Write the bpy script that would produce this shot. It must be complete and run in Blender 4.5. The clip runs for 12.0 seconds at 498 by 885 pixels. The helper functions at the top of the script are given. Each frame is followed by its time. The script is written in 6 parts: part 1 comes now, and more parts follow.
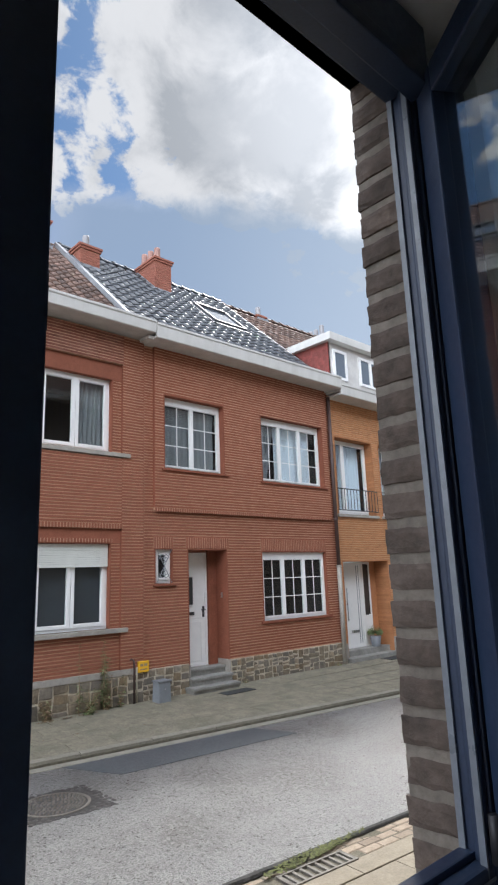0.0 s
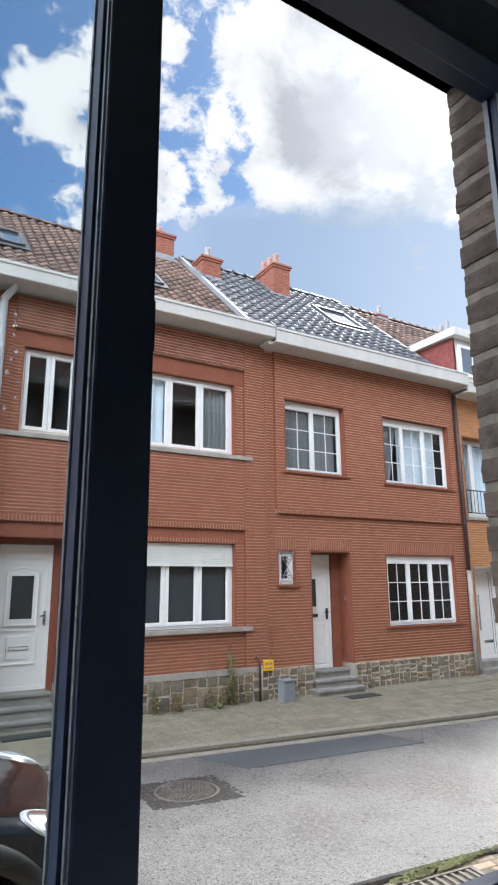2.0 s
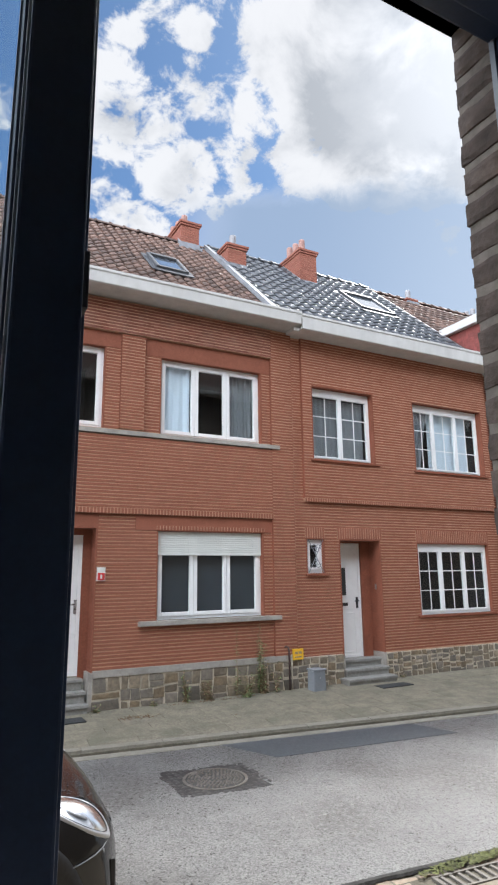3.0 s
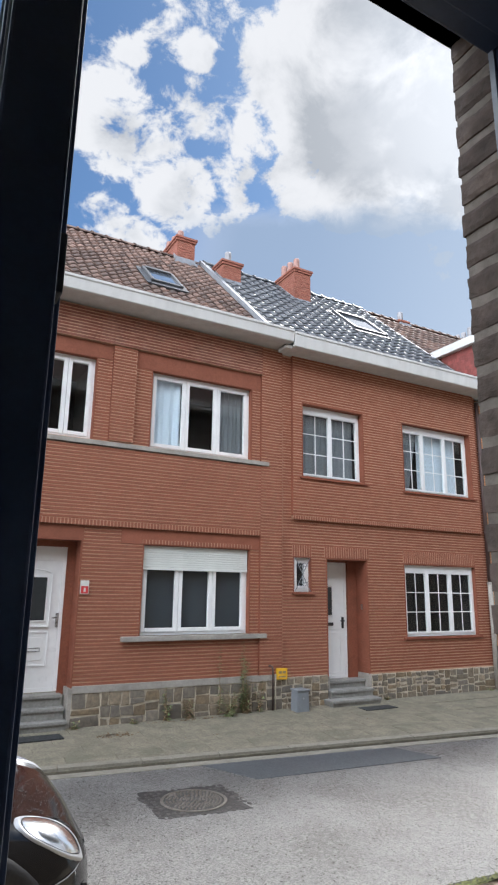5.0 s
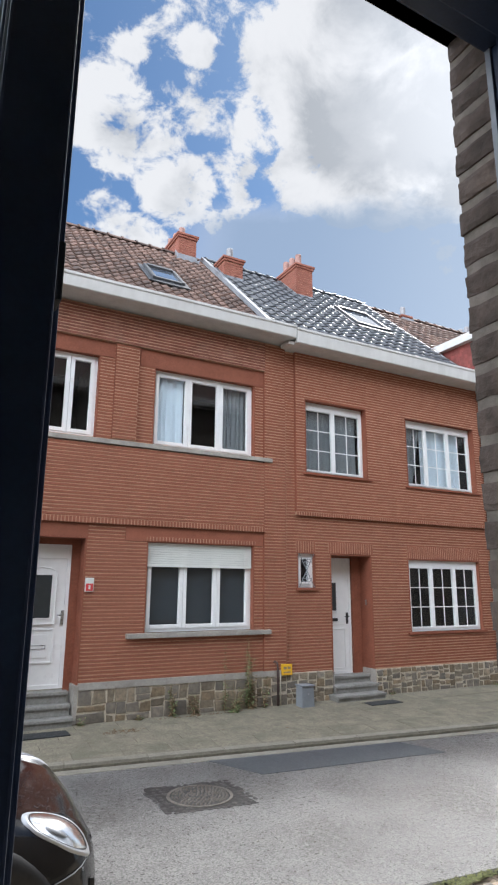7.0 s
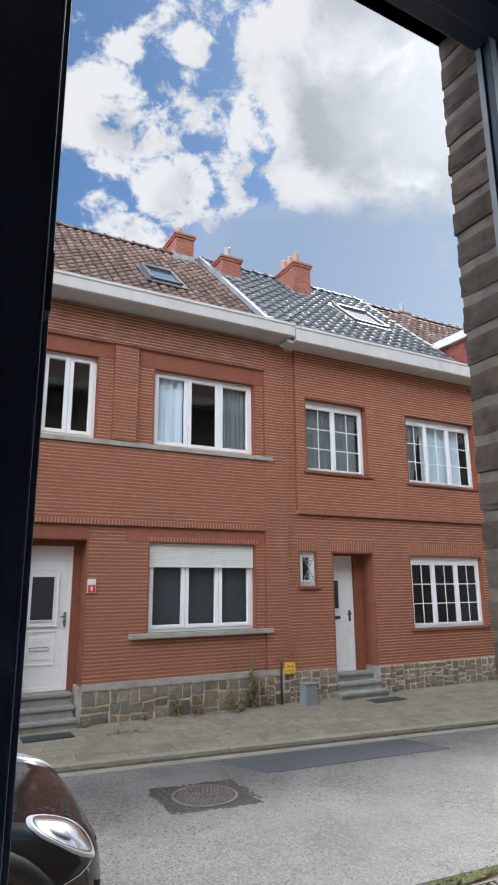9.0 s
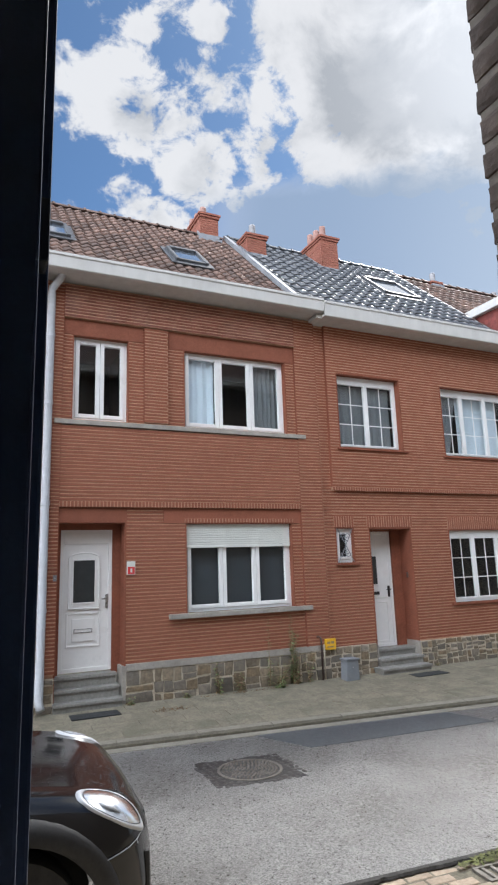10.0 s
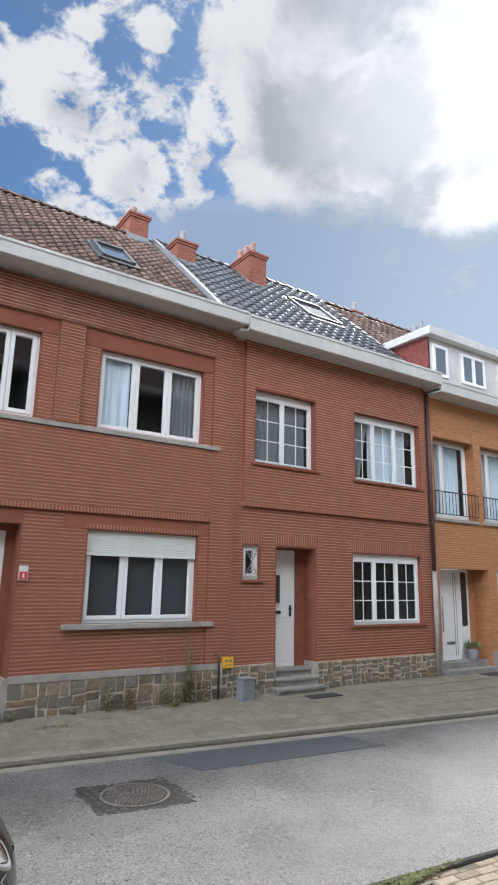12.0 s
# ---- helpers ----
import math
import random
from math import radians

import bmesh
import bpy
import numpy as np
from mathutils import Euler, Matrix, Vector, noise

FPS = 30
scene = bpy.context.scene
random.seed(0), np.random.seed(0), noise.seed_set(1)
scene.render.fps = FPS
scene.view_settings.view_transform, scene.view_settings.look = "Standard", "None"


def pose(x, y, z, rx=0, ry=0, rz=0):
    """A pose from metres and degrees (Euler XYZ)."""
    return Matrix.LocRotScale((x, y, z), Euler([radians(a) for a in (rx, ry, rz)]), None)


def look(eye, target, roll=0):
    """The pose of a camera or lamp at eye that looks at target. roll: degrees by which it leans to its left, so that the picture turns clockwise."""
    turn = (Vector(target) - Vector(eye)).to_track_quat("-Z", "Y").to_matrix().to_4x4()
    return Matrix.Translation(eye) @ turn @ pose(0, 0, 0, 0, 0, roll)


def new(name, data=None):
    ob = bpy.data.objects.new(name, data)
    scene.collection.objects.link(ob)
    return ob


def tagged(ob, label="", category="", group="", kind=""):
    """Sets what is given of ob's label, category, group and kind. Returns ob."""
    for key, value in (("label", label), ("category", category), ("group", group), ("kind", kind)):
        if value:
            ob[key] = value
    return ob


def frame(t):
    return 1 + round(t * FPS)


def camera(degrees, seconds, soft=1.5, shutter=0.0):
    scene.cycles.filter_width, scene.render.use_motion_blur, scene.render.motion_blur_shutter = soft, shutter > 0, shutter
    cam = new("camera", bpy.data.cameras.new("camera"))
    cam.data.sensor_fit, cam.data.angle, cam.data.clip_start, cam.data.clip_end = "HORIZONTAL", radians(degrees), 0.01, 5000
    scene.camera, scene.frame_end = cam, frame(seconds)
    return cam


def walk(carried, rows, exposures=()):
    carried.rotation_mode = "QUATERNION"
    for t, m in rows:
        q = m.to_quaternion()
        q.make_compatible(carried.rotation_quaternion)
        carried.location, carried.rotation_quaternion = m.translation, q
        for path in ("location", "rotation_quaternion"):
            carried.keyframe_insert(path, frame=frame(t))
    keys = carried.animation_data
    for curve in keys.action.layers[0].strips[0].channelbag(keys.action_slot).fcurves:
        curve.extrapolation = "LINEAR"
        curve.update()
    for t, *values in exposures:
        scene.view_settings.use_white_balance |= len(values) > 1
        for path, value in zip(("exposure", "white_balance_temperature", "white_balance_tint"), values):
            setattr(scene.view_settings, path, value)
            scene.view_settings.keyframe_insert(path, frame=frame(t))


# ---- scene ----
cam = camera(44.3, 12.0, soft=2.2)
PATH = [
    (0, (-0.499, -9.623, 2.085), (0.823, -8.186, 2.517), -2.1),
    (0.3, (-0.536, -9.625, 2.081), (0.802, -8.170, 2.385), -0.7),
    (0.5, (-0.558, -9.629, 2.071), (0.747, -8.133, 2.315), 0.1),
    (0.8, (-0.593, -9.645, 2.072), (0.623, -8.072, 2.292), 0.3),
    (1, (-0.590, -9.644, 2.065), (0.574, -8.040, 2.331), 0.8),
    (1.2, (-0.601, -9.667, 2.068), (0.529, -8.049, 2.392), 0.5),
    (1.5, (-0.570, -9.662, 2.063), (0.518, -8.028, 2.445), 0.4),
    (1.8, (-0.540, -9.693, 2.066), (0.502, -8.044, 2.504), -0.3),
    (2, (-0.512, -9.700, 2.066), (0.489, -8.028, 2.515), -0.5),
    (2.5, (-0.445, -9.677, 2.062), (0.498, -7.967, 2.492), -1.3),
    (2.7, (-0.428, -9.674, 2.062), (0.499, -7.951, 2.475), -1.0),
    (4.3, (-0.385, -9.647, 2.061), (0.536, -7.928, 2.505), 0.3),
    (4.5, (-0.388, -9.643, 2.059), (0.541, -7.930, 2.510), 0.4),
    (5, (-0.386, -9.642, 2.055), (0.553, -7.940, 2.525), 0.8),
    (5.5, (-0.386, -9.643, 2.054), (0.554, -7.944, 2.534), 0.6),
    (6, (-0.385, -9.648, 2.059), (0.545, -7.944, 2.540), 0.5),
    (6.5, (-0.387, -9.646, 2.056), (0.535, -7.935, 2.529), 0.3),
    (7, (-0.386, -9.653, 2.059), (0.545, -7.943, 2.517), 0.4),
    (7.2, (-0.381, -9.650, 2.061), (0.555, -7.942, 2.516), 0.4),
    (8.8, (-0.379, -9.655, 2.068), (0.566, -7.953, 2.525), -0.2),
    (9, (-0.380, -9.658, 2.066), (0.550, -7.946, 2.520), -0.4),
    (9.5, (-0.367, -9.657, 2.056), (0.478, -7.899, 2.497), -1.1),
    (10, (-0.350, -9.628, 2.052), (0.488, -7.855, 2.445), -1.9),
    (10.5, (-0.325, -9.565, 2.048), (0.583, -7.836, 2.480), -2.5),
    (11, (-0.300, -9.495, 2.045), (0.654, -7.793, 2.486), -1.5),
    (11.5, (-0.286, -9.431, 2.039), (0.728, -7.762, 2.472), -0.7),
    (12, (-0.291, -9.378, 2.032), (0.796, -7.757, 2.471), 1.2),
]
walk(cam, [(t, look(eye, target, roll)) for t, eye, target, roll in PATH],
     [(0.0, 0.85, 6260, 10), (0.5, 1.2, 6260, 10), (1.0, 1.25, 6260, 10), (1.5, 1.32, 6260, 10), (2.0, 1.25, 6260, 10), (2.5, 1.15, 6260, 10), (4.5, 1.03, 6260, 10), (7.0, 1.0, 6260, 10), (9.5, 0.95, 6260, 10), (12.0, 0.88, 6260, 10)])

# ---- world, sun ----
SUN_AZ, SUN_EL = 60.0, 50.0   # degrees right of the houses' normal, above the horizon


def sky_dir(az, el):
    a, e = radians(az), radians(el)
    return Vector((math.sin(a) * math.cos(e), math.cos(a) * math.cos(e), math.sin(e)))


# cloud masses: azimuth, elevation, angular radius, weight
CLOUDS = [
    (13.6, 40.3, 4.1, 0.78), (10.6, 40.7, 2.9, 0.62), (18.0, 40.1, 2.9, 0.66), (21.4, 42.1, 2.7, 0.6), (24.5, 40.9, 1.7, 0.5), (14.3, 44.7, 1.7, 0.5),
    (22.4, 46.0, 1.7, 0.66), (20.2, 35.2, 3.0, 0.75), (22.5, 36.0, 2.2, 0.65), (13.9, 31.9, 2.4, 0.75), (17.6, 31.4, 2.0, 0.7), (26.8, 37.6, 2.2, 0.6),
    (29.4, 39.2, 1.5, 0.5), (34.2, 36.2, 2.9, 0.8), (38.8, 35.4, 2.9, 1.45), (43.2, 34.5, 2.7, 1.45), (32.9, 45.8, 3.9, 0.85), (37.9, 42.9, 4.9, 1.45),
    (45.8, 43.9, 6.3, 1.45), (52.1, 38.7, 6.8, 1.45), (57.9, 41.9, 6.8, 1.45), (55.0, 33.9, 4.4, 1.45), (47.4, 36.2, 4.4, 1.45), (32.4, 41.8, 2.0, 0.5),
    (7.7, 41.9, 2.2, 0.5), (9.8, 38.5, 2.0, 0.5), (47, 52, 9, 0.9), (68, 43, 14, 1.0), (-6, 38, 7, 0.6), (-5, 30, 5, 0.5),
]
# thick grey cores of the large mass: azimuth, elevation, angular radius, weight
CORES = [(40.4, 39.7, 4.2, 0.8), (47.0, 39.8, 4.6, 0.95), (49.8, 42.9, 2.6, 0.7), (43.0, 46.9, 4.2, 0.6), (49.6, 34.6, 2.8, 0.5), (14.5, 38.9, 2.2, 0.45), (21.0, 34.4, 2.0, 0.4), (52, 52, 6, 0.6)]


def build_world():
    w = bpy.data.worlds.new("cloudy_sky")
    w.use_nodes = True
    scene.world = w
    nt = w.node_tree
    nt.nodes.clear()
    N, L = nt.nodes.new, nt.links.new

    def math_node(op, a, b=None, c=None, clamp=False):
        n = N("ShaderNodeMath")
        n.operation, n.use_clamp = op, clamp
        for i, v in enumerate((a, b, c)):
            if v is None:
                continue
            if isinstance(v, (int, float)):
                n.inputs[i].default_value = v
            else:
                L(v, n.inputs[i])
        return n.outputs[0]

    def ramp(v, lo, hi, a=0.0, b=1.0):
        n = N("ShaderNodeMapRange")
        n.interpolation_type = "SMOOTHSTEP"
        L(v, n.inputs[0])
        for i, x in zip((1, 2, 3, 4), (lo, hi, a, b)):
            n.inputs[i].default_value = x
        return n.outputs[0]

    co = N("ShaderNodeTexCoord").outputs["Generated"]

    def fbm(scale, detail, rough, offset):
        m = N("ShaderNodeMapping")
        m.inputs["Location"].default_value = offset
        m.inputs["Scale"].default_value = (1, 1, 1.35)
        L(co, m.inputs[0])
        n = N("ShaderNodeTexNoise")
        n.inputs["Scale"].default_value, n.inputs["Detail"].default_value, n.inputs["Roughness"].default_value = scale, detail, rough
        n.inputs["Distortion"].default_value = 0.25
        L(m.outputs[0], n.inputs["Vector"])
        return n.outputs["Fac"]

    big, fine = fbm(3.2, 3, 0.5, (1.7, 0.3, 2.2)), fbm(16, 10, 0.64, (4.1, 2.2, 0.6))
    field = math_node("MULTIPLY", ramp(big, 0.42, 0.62), 0.4)
    # beyond the shaped masses the cover goes on in the same broken way
    for az, el, rad, weight in CLOUDS:
        d = N("ShaderNodeVectorMath")
        d.operation = "DOT_PRODUCT"
        L(co, d.inputs[0])
        d.inputs[1].default_value = sky_dir(az, el)
        field = math_node("MAXIMUM", field, ramp(d.outputs["Value"], math.cos(radians(rad * 1.5)), math.cos(radians(rad * 0.15)), 0, weight))
    dens = math_node("ADD", field, math_node("MULTIPLY", math_node("SUBTRACT", fine, 0.5), 2.25))
    cover = ramp(dens, 0.28, 0.62)
    sep = N("ShaderNodeSeparateXYZ")
    L(co, sep.inputs[0])
    level = math_node("ADD", sep.outputs["Z"], math_node("ADD", ramp(sep.outputs["X"], 0.58, 0.70, 0, 0.05), math_node("MULTIPLY", math_node("SUBTRACT", fine, 0.5), 0.05)))
    haze = math_node("MULTIPLY", ramp(level, 0.542, 0.572, 1, 0), ramp(sep.outputs["X"], 0.28, 0.40))
    cover = math_node("MAXIMUM", cover, math_node("MULTIPLY", haze, 0.80))

    sky = N("ShaderNodeTexSky")
    sky.sky_type, sky.sun_disc = "NISHITA", False
    sky.sun_elevation, sky.sun_rotation = radians(SUN_EL), radians(SUN_AZ)
    sky.air_density, sky.dust_density, sky.ozone_density = 1.0, 0.6, 2.0
    back = N("ShaderNodeBackground")
    tint = N("ShaderNodeMix")
    tint.data_type, tint.blend_type = "RGBA", "MULTIPLY"
    tint.inputs[0].default_value = 1.0
    L(sky.outputs[0], tint.inputs[6])
    tint.inputs[7].default_value = (0.80, 1.02, 1.15, 1)
    L(tint.outputs[2], back.inputs[0])
    back.inputs[1].default_value = 0.05

    # lit tops are white, thick undersides and the veil low down are grey
    core = None
    for az, el, rad, weight in CORES:
        d = N("ShaderNodeVectorMath")
        d.operation = "DOT_PRODUCT"
        L(co, d.inputs[0])
        d.inputs[1].default_value = sky_dir(az, el)
        c = ramp(d.outputs["Value"], math.cos(radians(rad * 1.5)), math.cos(radians(rad * 0.2)), 0, weight)
        core = c if core is None else math_node("MAXIMUM", core, c)
    swirl = math_node("SUBTRACT", fbm(7.0, 7, 0.6, (0.2, 5.1, 1.3)), 0.5)
    core = ramp(math_node("ADD", core, math_node("MULTIPLY", swirl, 1.9)), 0.0, 0.75)
    shade = math_node("ADD", math_node("MULTIPLY", core, 0.85), math_node("MULTIPLY", ramp(swirl, -0.05, 0.2), 0.35))
    d = N("ShaderNodeVectorMath")
    d.operation = "DOT_PRODUCT"
    L(co, d.inputs[0])
    d.inputs[1].default_value = sky_dir(63, 41)     # the cover is brightest round the sun
    glow = ramp(d.outputs["Value"], 0.93, 1.0)
    shade = math_node("SUBTRACT", shade, math_node("MULTIPLY", glow, 0.12), clamp=True)
    col = N("ShaderNodeMix")
    col.data_type = "RGBA"
    L(shade, col.inputs[0])
    col.inputs[6].default_value = (0.44, 0.44, 0.445, 1)
    col.inputs[7].default_value = (0.25, 0.262, 0.28, 1)
    veil = N("ShaderNodeMix")
    veil.data_type = "RGBA"
    L(math_node("MULTIPLY", haze, ramp(dens, 0.75, 1.5, 0.95, 0.75)), veil.inputs[0])
    L(col.outputs[2], veil.inputs[6])
    wide = N("ShaderNodeMix")
    wide.data_type = "RGBA"
    L(ramp(sep.outputs["X"], 0.45, 0.85), wide.inputs[0])
    wide.inputs[6].default_value = (0.178, 0.228, 0.302, 1)
    wide.inputs[7].default_value = (0.31, 0.352, 0.405, 1)
    L(wide.outputs[2], veil.inputs[7])
    # unseen cloud opposite the sun, boosted as added fill light on the house fronts
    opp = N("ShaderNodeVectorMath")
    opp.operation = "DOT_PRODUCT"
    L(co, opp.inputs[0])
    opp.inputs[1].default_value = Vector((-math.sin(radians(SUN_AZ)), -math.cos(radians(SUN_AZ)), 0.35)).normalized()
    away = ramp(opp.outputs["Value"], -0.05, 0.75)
    fill_tint = N("ShaderNodeMix")
    fill_tint.data_type = "RGBA"
    L(away, fill_tint.inputs[0])
    L(veil.outputs[2], fill_tint.inputs[6])
    fill_tint.inputs[7].default_value = (0.418, 0.44, 0.478, 1)
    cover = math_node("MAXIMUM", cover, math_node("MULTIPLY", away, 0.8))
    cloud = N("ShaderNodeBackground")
    L(fill_tint.outputs[2], cloud.inputs[0])
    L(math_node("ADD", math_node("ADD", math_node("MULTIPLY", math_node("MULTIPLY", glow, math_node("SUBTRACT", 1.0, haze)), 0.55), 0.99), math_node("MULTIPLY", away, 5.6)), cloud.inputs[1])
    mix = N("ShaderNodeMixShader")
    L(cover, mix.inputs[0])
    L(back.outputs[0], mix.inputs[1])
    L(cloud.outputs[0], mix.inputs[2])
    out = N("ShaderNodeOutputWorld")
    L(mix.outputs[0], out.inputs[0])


build_world()
sun = new("sun", bpy.data.lights.new("sun", "SUN"))
sun.data.energy, sun.data.angle, sun.data.color = 2.0, radians(11), (1.0, 0.96, 0.90)
sun.matrix_world = look(sky_dir(SUN_AZ, SUN_EL) * 60, (0, 0, 0))

# ---- materials ----


def surface(name, color, rough=0.6, metal=0.0, scale=12.0, var=0.18, bump=0.15, stain=0.0, stain_color=(0.05, 0.05, 0.04), stain_scale=1.2,
            per_piece=0.0, per_island=0.0, spec=0.5, rough_var=0.1, coat=0.0, stretch=(1, 1, 1), bump_dist=0.004, broad=0.8, worn=0.0, sharp=0.2):
    """A procedural surface: base colour with grain, broad stains, relief, and variation from piece to piece."""
    m = bpy.data.materials.new(name)
    m.use_nodes = True
    nt = m.node_tree
    b = nt.nodes["Principled BSDF"]
    N, L = nt.nodes.new, nt.links.new
    b.inputs["Metallic"].default_value = metal
    b.inputs["Specular IOR Level"].default_value = spec
    b.inputs["Coat Weight"].default_value = coat
    tc = N("ShaderNodeTexCoord")
    mp = N("ShaderNodeMapping")
    mp.inputs["Scale"].default_value = stretch
    L(tc.outputs["Object"], mp.inputs[0])
    info = N("ShaderNodeObjectInfo")
    shift = N("ShaderNodeVectorMath")
    shift.operation = "MULTIPLY_ADD"
    L(info.outputs["Random"], shift.inputs[0])
    shift.inputs[1].default_value = (17.0 if per_piece else 0.0,) * 3
    L(mp.outputs[0], shift.inputs[2])

    def noise_tex(s, detail=5, r=0.6):
        n = N("ShaderNodeTexNoise")
        n.inputs["Scale"].default_value, n.inputs["Detail"].default_value, n.inputs["Roughness"].default_value = s, detail, r
        L(shift.outputs[0], n.inputs["Vector"])
        return n.outputs["Fac"]

    def mapped(v, lo, hi, a, c):
        n = N("ShaderNodeMapRange")
        L(v, n.inputs[0])
        for i, x in zip((1, 2, 3, 4), (lo, hi, a, c)):
            n.inputs[i].default_value = x
        return n.outputs[0]

    def mult(a, c):
        n = N("ShaderNodeMath")
        n.operation = "MULTIPLY"
        L(a, n.inputs[0])
        L(c, n.inputs[1])
        return n.outputs[0]

    grain = noise_tex(scale)
    fac = mult(mapped(grain, 0.5 - sharp, 0.5 + sharp, 1 - var, 1 + var), mapped(noise_tex(scale * 0.13, 3), 0.3, 0.7, 1 - var * broad, 1 + var * broad))
    if per_piece:
        fac = mult(fac, mapped(info.outputs["Random"], 0, 1, 1 - per_piece, 1 + per_piece))
    if per_island:
        geo = N("ShaderNodeNewGeometry")
        fac = mult(fac, mapped(geo.outputs["Random Per Island"], 0, 1, 1 - per_island, 1 + per_island))
    sc = N("ShaderNodeVectorMath")
    sc.operation = "SCALE"
    sc.inputs[0].default_value = color[:3]
    L(fac, sc.inputs["Scale"])
    result = sc.outputs[0]
    if stain:
        mx = N("ShaderNodeMix")
        mx.data_type = "RGBA"
        L(mapped(noise_tex(stain_scale, 6, 0.65), 0.48, 0.72, 0, stain), mx.inputs[0])
        L(result, mx.inputs[6])
        mx.inputs[7].default_value = (*stain_color, 1)
        result = mx.outputs[2]
    if worn:
        # patches where the top layer has broken out: dark specks gathered in islands
        specks = mapped(noise_tex(17, 5, 0.75), 0.45, 0.53, 0, 1)
        isle = mapped(noise_tex(0.8, 4, 0.6), 0.47, 0.60, 0, worn)
        mx = N("ShaderNodeMix")
        mx.data_type = "RGBA"
        L(mult(specks, isle), mx.inputs[0])
        L(result, mx.inputs[6])
        mx.inputs[7].default_value = (0.05, 0.048, 0.043, 1)
        result = mx.outputs[2]
    L(result, b.inputs["Base Color"])
    L(mapped(noise_tex(scale * 0.4, 4), 0.3, 0.7, max(0.02, rough - rough_var), min(1, rough + rough_var)), b.inputs["Roughness"])
    if bump:
        bp = N("ShaderNodeBump")
        bp.inputs["Strength"].default_value, bp.inputs["Distance"].default_value = bump, bump_dist
        L(grain, bp.inputs["Height"])
        L(bp.outputs[0], b.inputs["Normal"])
    return m


def glass_surface(name, tint=(0.9, 0.95, 0.95), rough=0.0):
    m = bpy.data.materials.new(name)
    m.use_nodes = True
    b = m.node_tree.nodes["Principled BSDF"]
    b.inputs["Base Color"].default_value = (*tint, 1)
    b.inputs["Transmission Weight"].default_value = 1.0
    b.inputs["Roughness"].default_value = rough
    b.inputs["IOR"].default_value = 1.45
    return m


BRICK = surface("red_brick", (0.285, 0.102, 0.060), 0.85, scale=45, var=0.13, bump=0.5, stain=0.35, stain_color=(0.225, 0.08, 0.05), stain_scale=1.6, per_piece=0.04, per_island=0.04, spec=0.25)
BRICK_SMOOTH = surface("red_brick_soldier", (0.285, 0.102, 0.062), 0.8, scale=40, var=0.12, bump=0.4, per_piece=0.08, per_island=0.08, spec=0.25)
BRICK_REVEAL = surface("dark_red_brick_reveal", (0.255, 0.088, 0.052), 0.8, scale=40, var=0.15, bump=0.4, spec=0.25)
BRICK_ORANGE = surface("orange_brick", (0.47, 0.215, 0.10), 0.85, scale=45, var=0.12, bump=0.5, per_piece=0.1, per_island=0.12, spec=0.25)
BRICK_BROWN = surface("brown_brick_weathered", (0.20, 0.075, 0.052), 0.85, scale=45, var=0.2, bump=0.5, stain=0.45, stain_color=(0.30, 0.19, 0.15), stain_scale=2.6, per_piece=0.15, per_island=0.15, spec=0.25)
MORTAR = surface("pinkish_mortar", (0.53, 0.315, 0.215), 0.95, scale=60, var=0.15, bump=0.3, spec=0.2)
MORTAR_ORANGE = surface("ochre_mortar", (0.55, 0.34, 0.19), 0.95, scale=60, var=0.15, bump=0.3, spec=0.2)
MORTAR_LIGHT = surface("pale_mortar", (0.50, 0.435, 0.34), 0.95, scale=70, var=0.2, bump=0.5, spec=0.2, stain=0.4, stain_color=(0.2, 0.17, 0.13), stain_scale=3)
STONE = surface("rubble_stone", (0.215, 0.172, 0.12), 0.8, scale=22, var=0.35, bump=0.7, stain=0.6, stain_color=(0.16, 0.145, 0.12), stain_scale=5, per_piece=0.3, bump_dist=0.01)
STONE_BROWN = surface("brown_rubble_stone", (0.195, 0.145, 0.09), 0.8, scale=22, var=0.35, bump=0.7, stain=0.5, stain_color=(0.13, 0.11, 0.08), stain_scale=5, per_piece=0.25, bump_dist=0.01)
STONE_GREY = surface("grey_rubble_stone", (0.185, 0.158, 0.125), 0.8, scale=22, var=0.3, bump=0.7, stain=0.5, stain_color=(0.13, 0.125, 0.115), stain_scale=5, per_piece=0.25, bump_dist=0.01)
SILLSTONE = surface("grey_sill_stone", (0.36, 0.33, 0.29), 0.75, scale=30, var=0.15, bump=0.3, stain=0.5, stain_color=(0.18, 0.16, 0.14), stain_scale=3)
STEPSTONE = surface("grey_limestone_step", (0.265, 0.256, 0.235), 0.7, scale=30, var=0.18, bump=0.3, stain=0.6, stain_color=(0.17, 0.158, 0.14), stain_scale=4)
PVC = surface("white_upvc", (0.86, 0.855, 0.84), 0.35, scale=8, var=0.03, bump=0.0)
PVC_OLD = surface("white_shutter_slats", (0.70, 0.71, 0.66), 0.45, scale=10, var=0.05, bump=0.05)
ZINC_WHITE = surface("white_painted_fascia", (0.60, 0.59, 0.56), 0.5, scale=6, var=0.06, bump=0.1, stain=0.4, stain_color=(0.42, 0.41, 0.38), stain_scale=2.0, stretch=(1, 1, 0.3))
SOFFIT = surface("off_white_soffit", (0.60, 0.585, 0.56), 0.6, scale=8, var=0.08, bump=0.1, stain=0.3, stain_color=(0.35, 0.33, 0.3))
GUTTER_DARK = surface("brown_downpipe", (0.075, 0.045, 0.04), 0.5, scale=20, var=0.1, bump=0.05)
PIPE_GREY = surface("pale_grey_downpipe", (0.55, 0.57, 0.60), 0.45, scale=12, var=0.08, bump=0.05, stain=0.3, stain_color=(0.35, 0.35, 0.35))
LEAD = surface("weathered_zinc_flashing", (0.24, 0.25, 0.265), 0.6, metal=0.2, scale=15, var=0.15, bump=0.2)
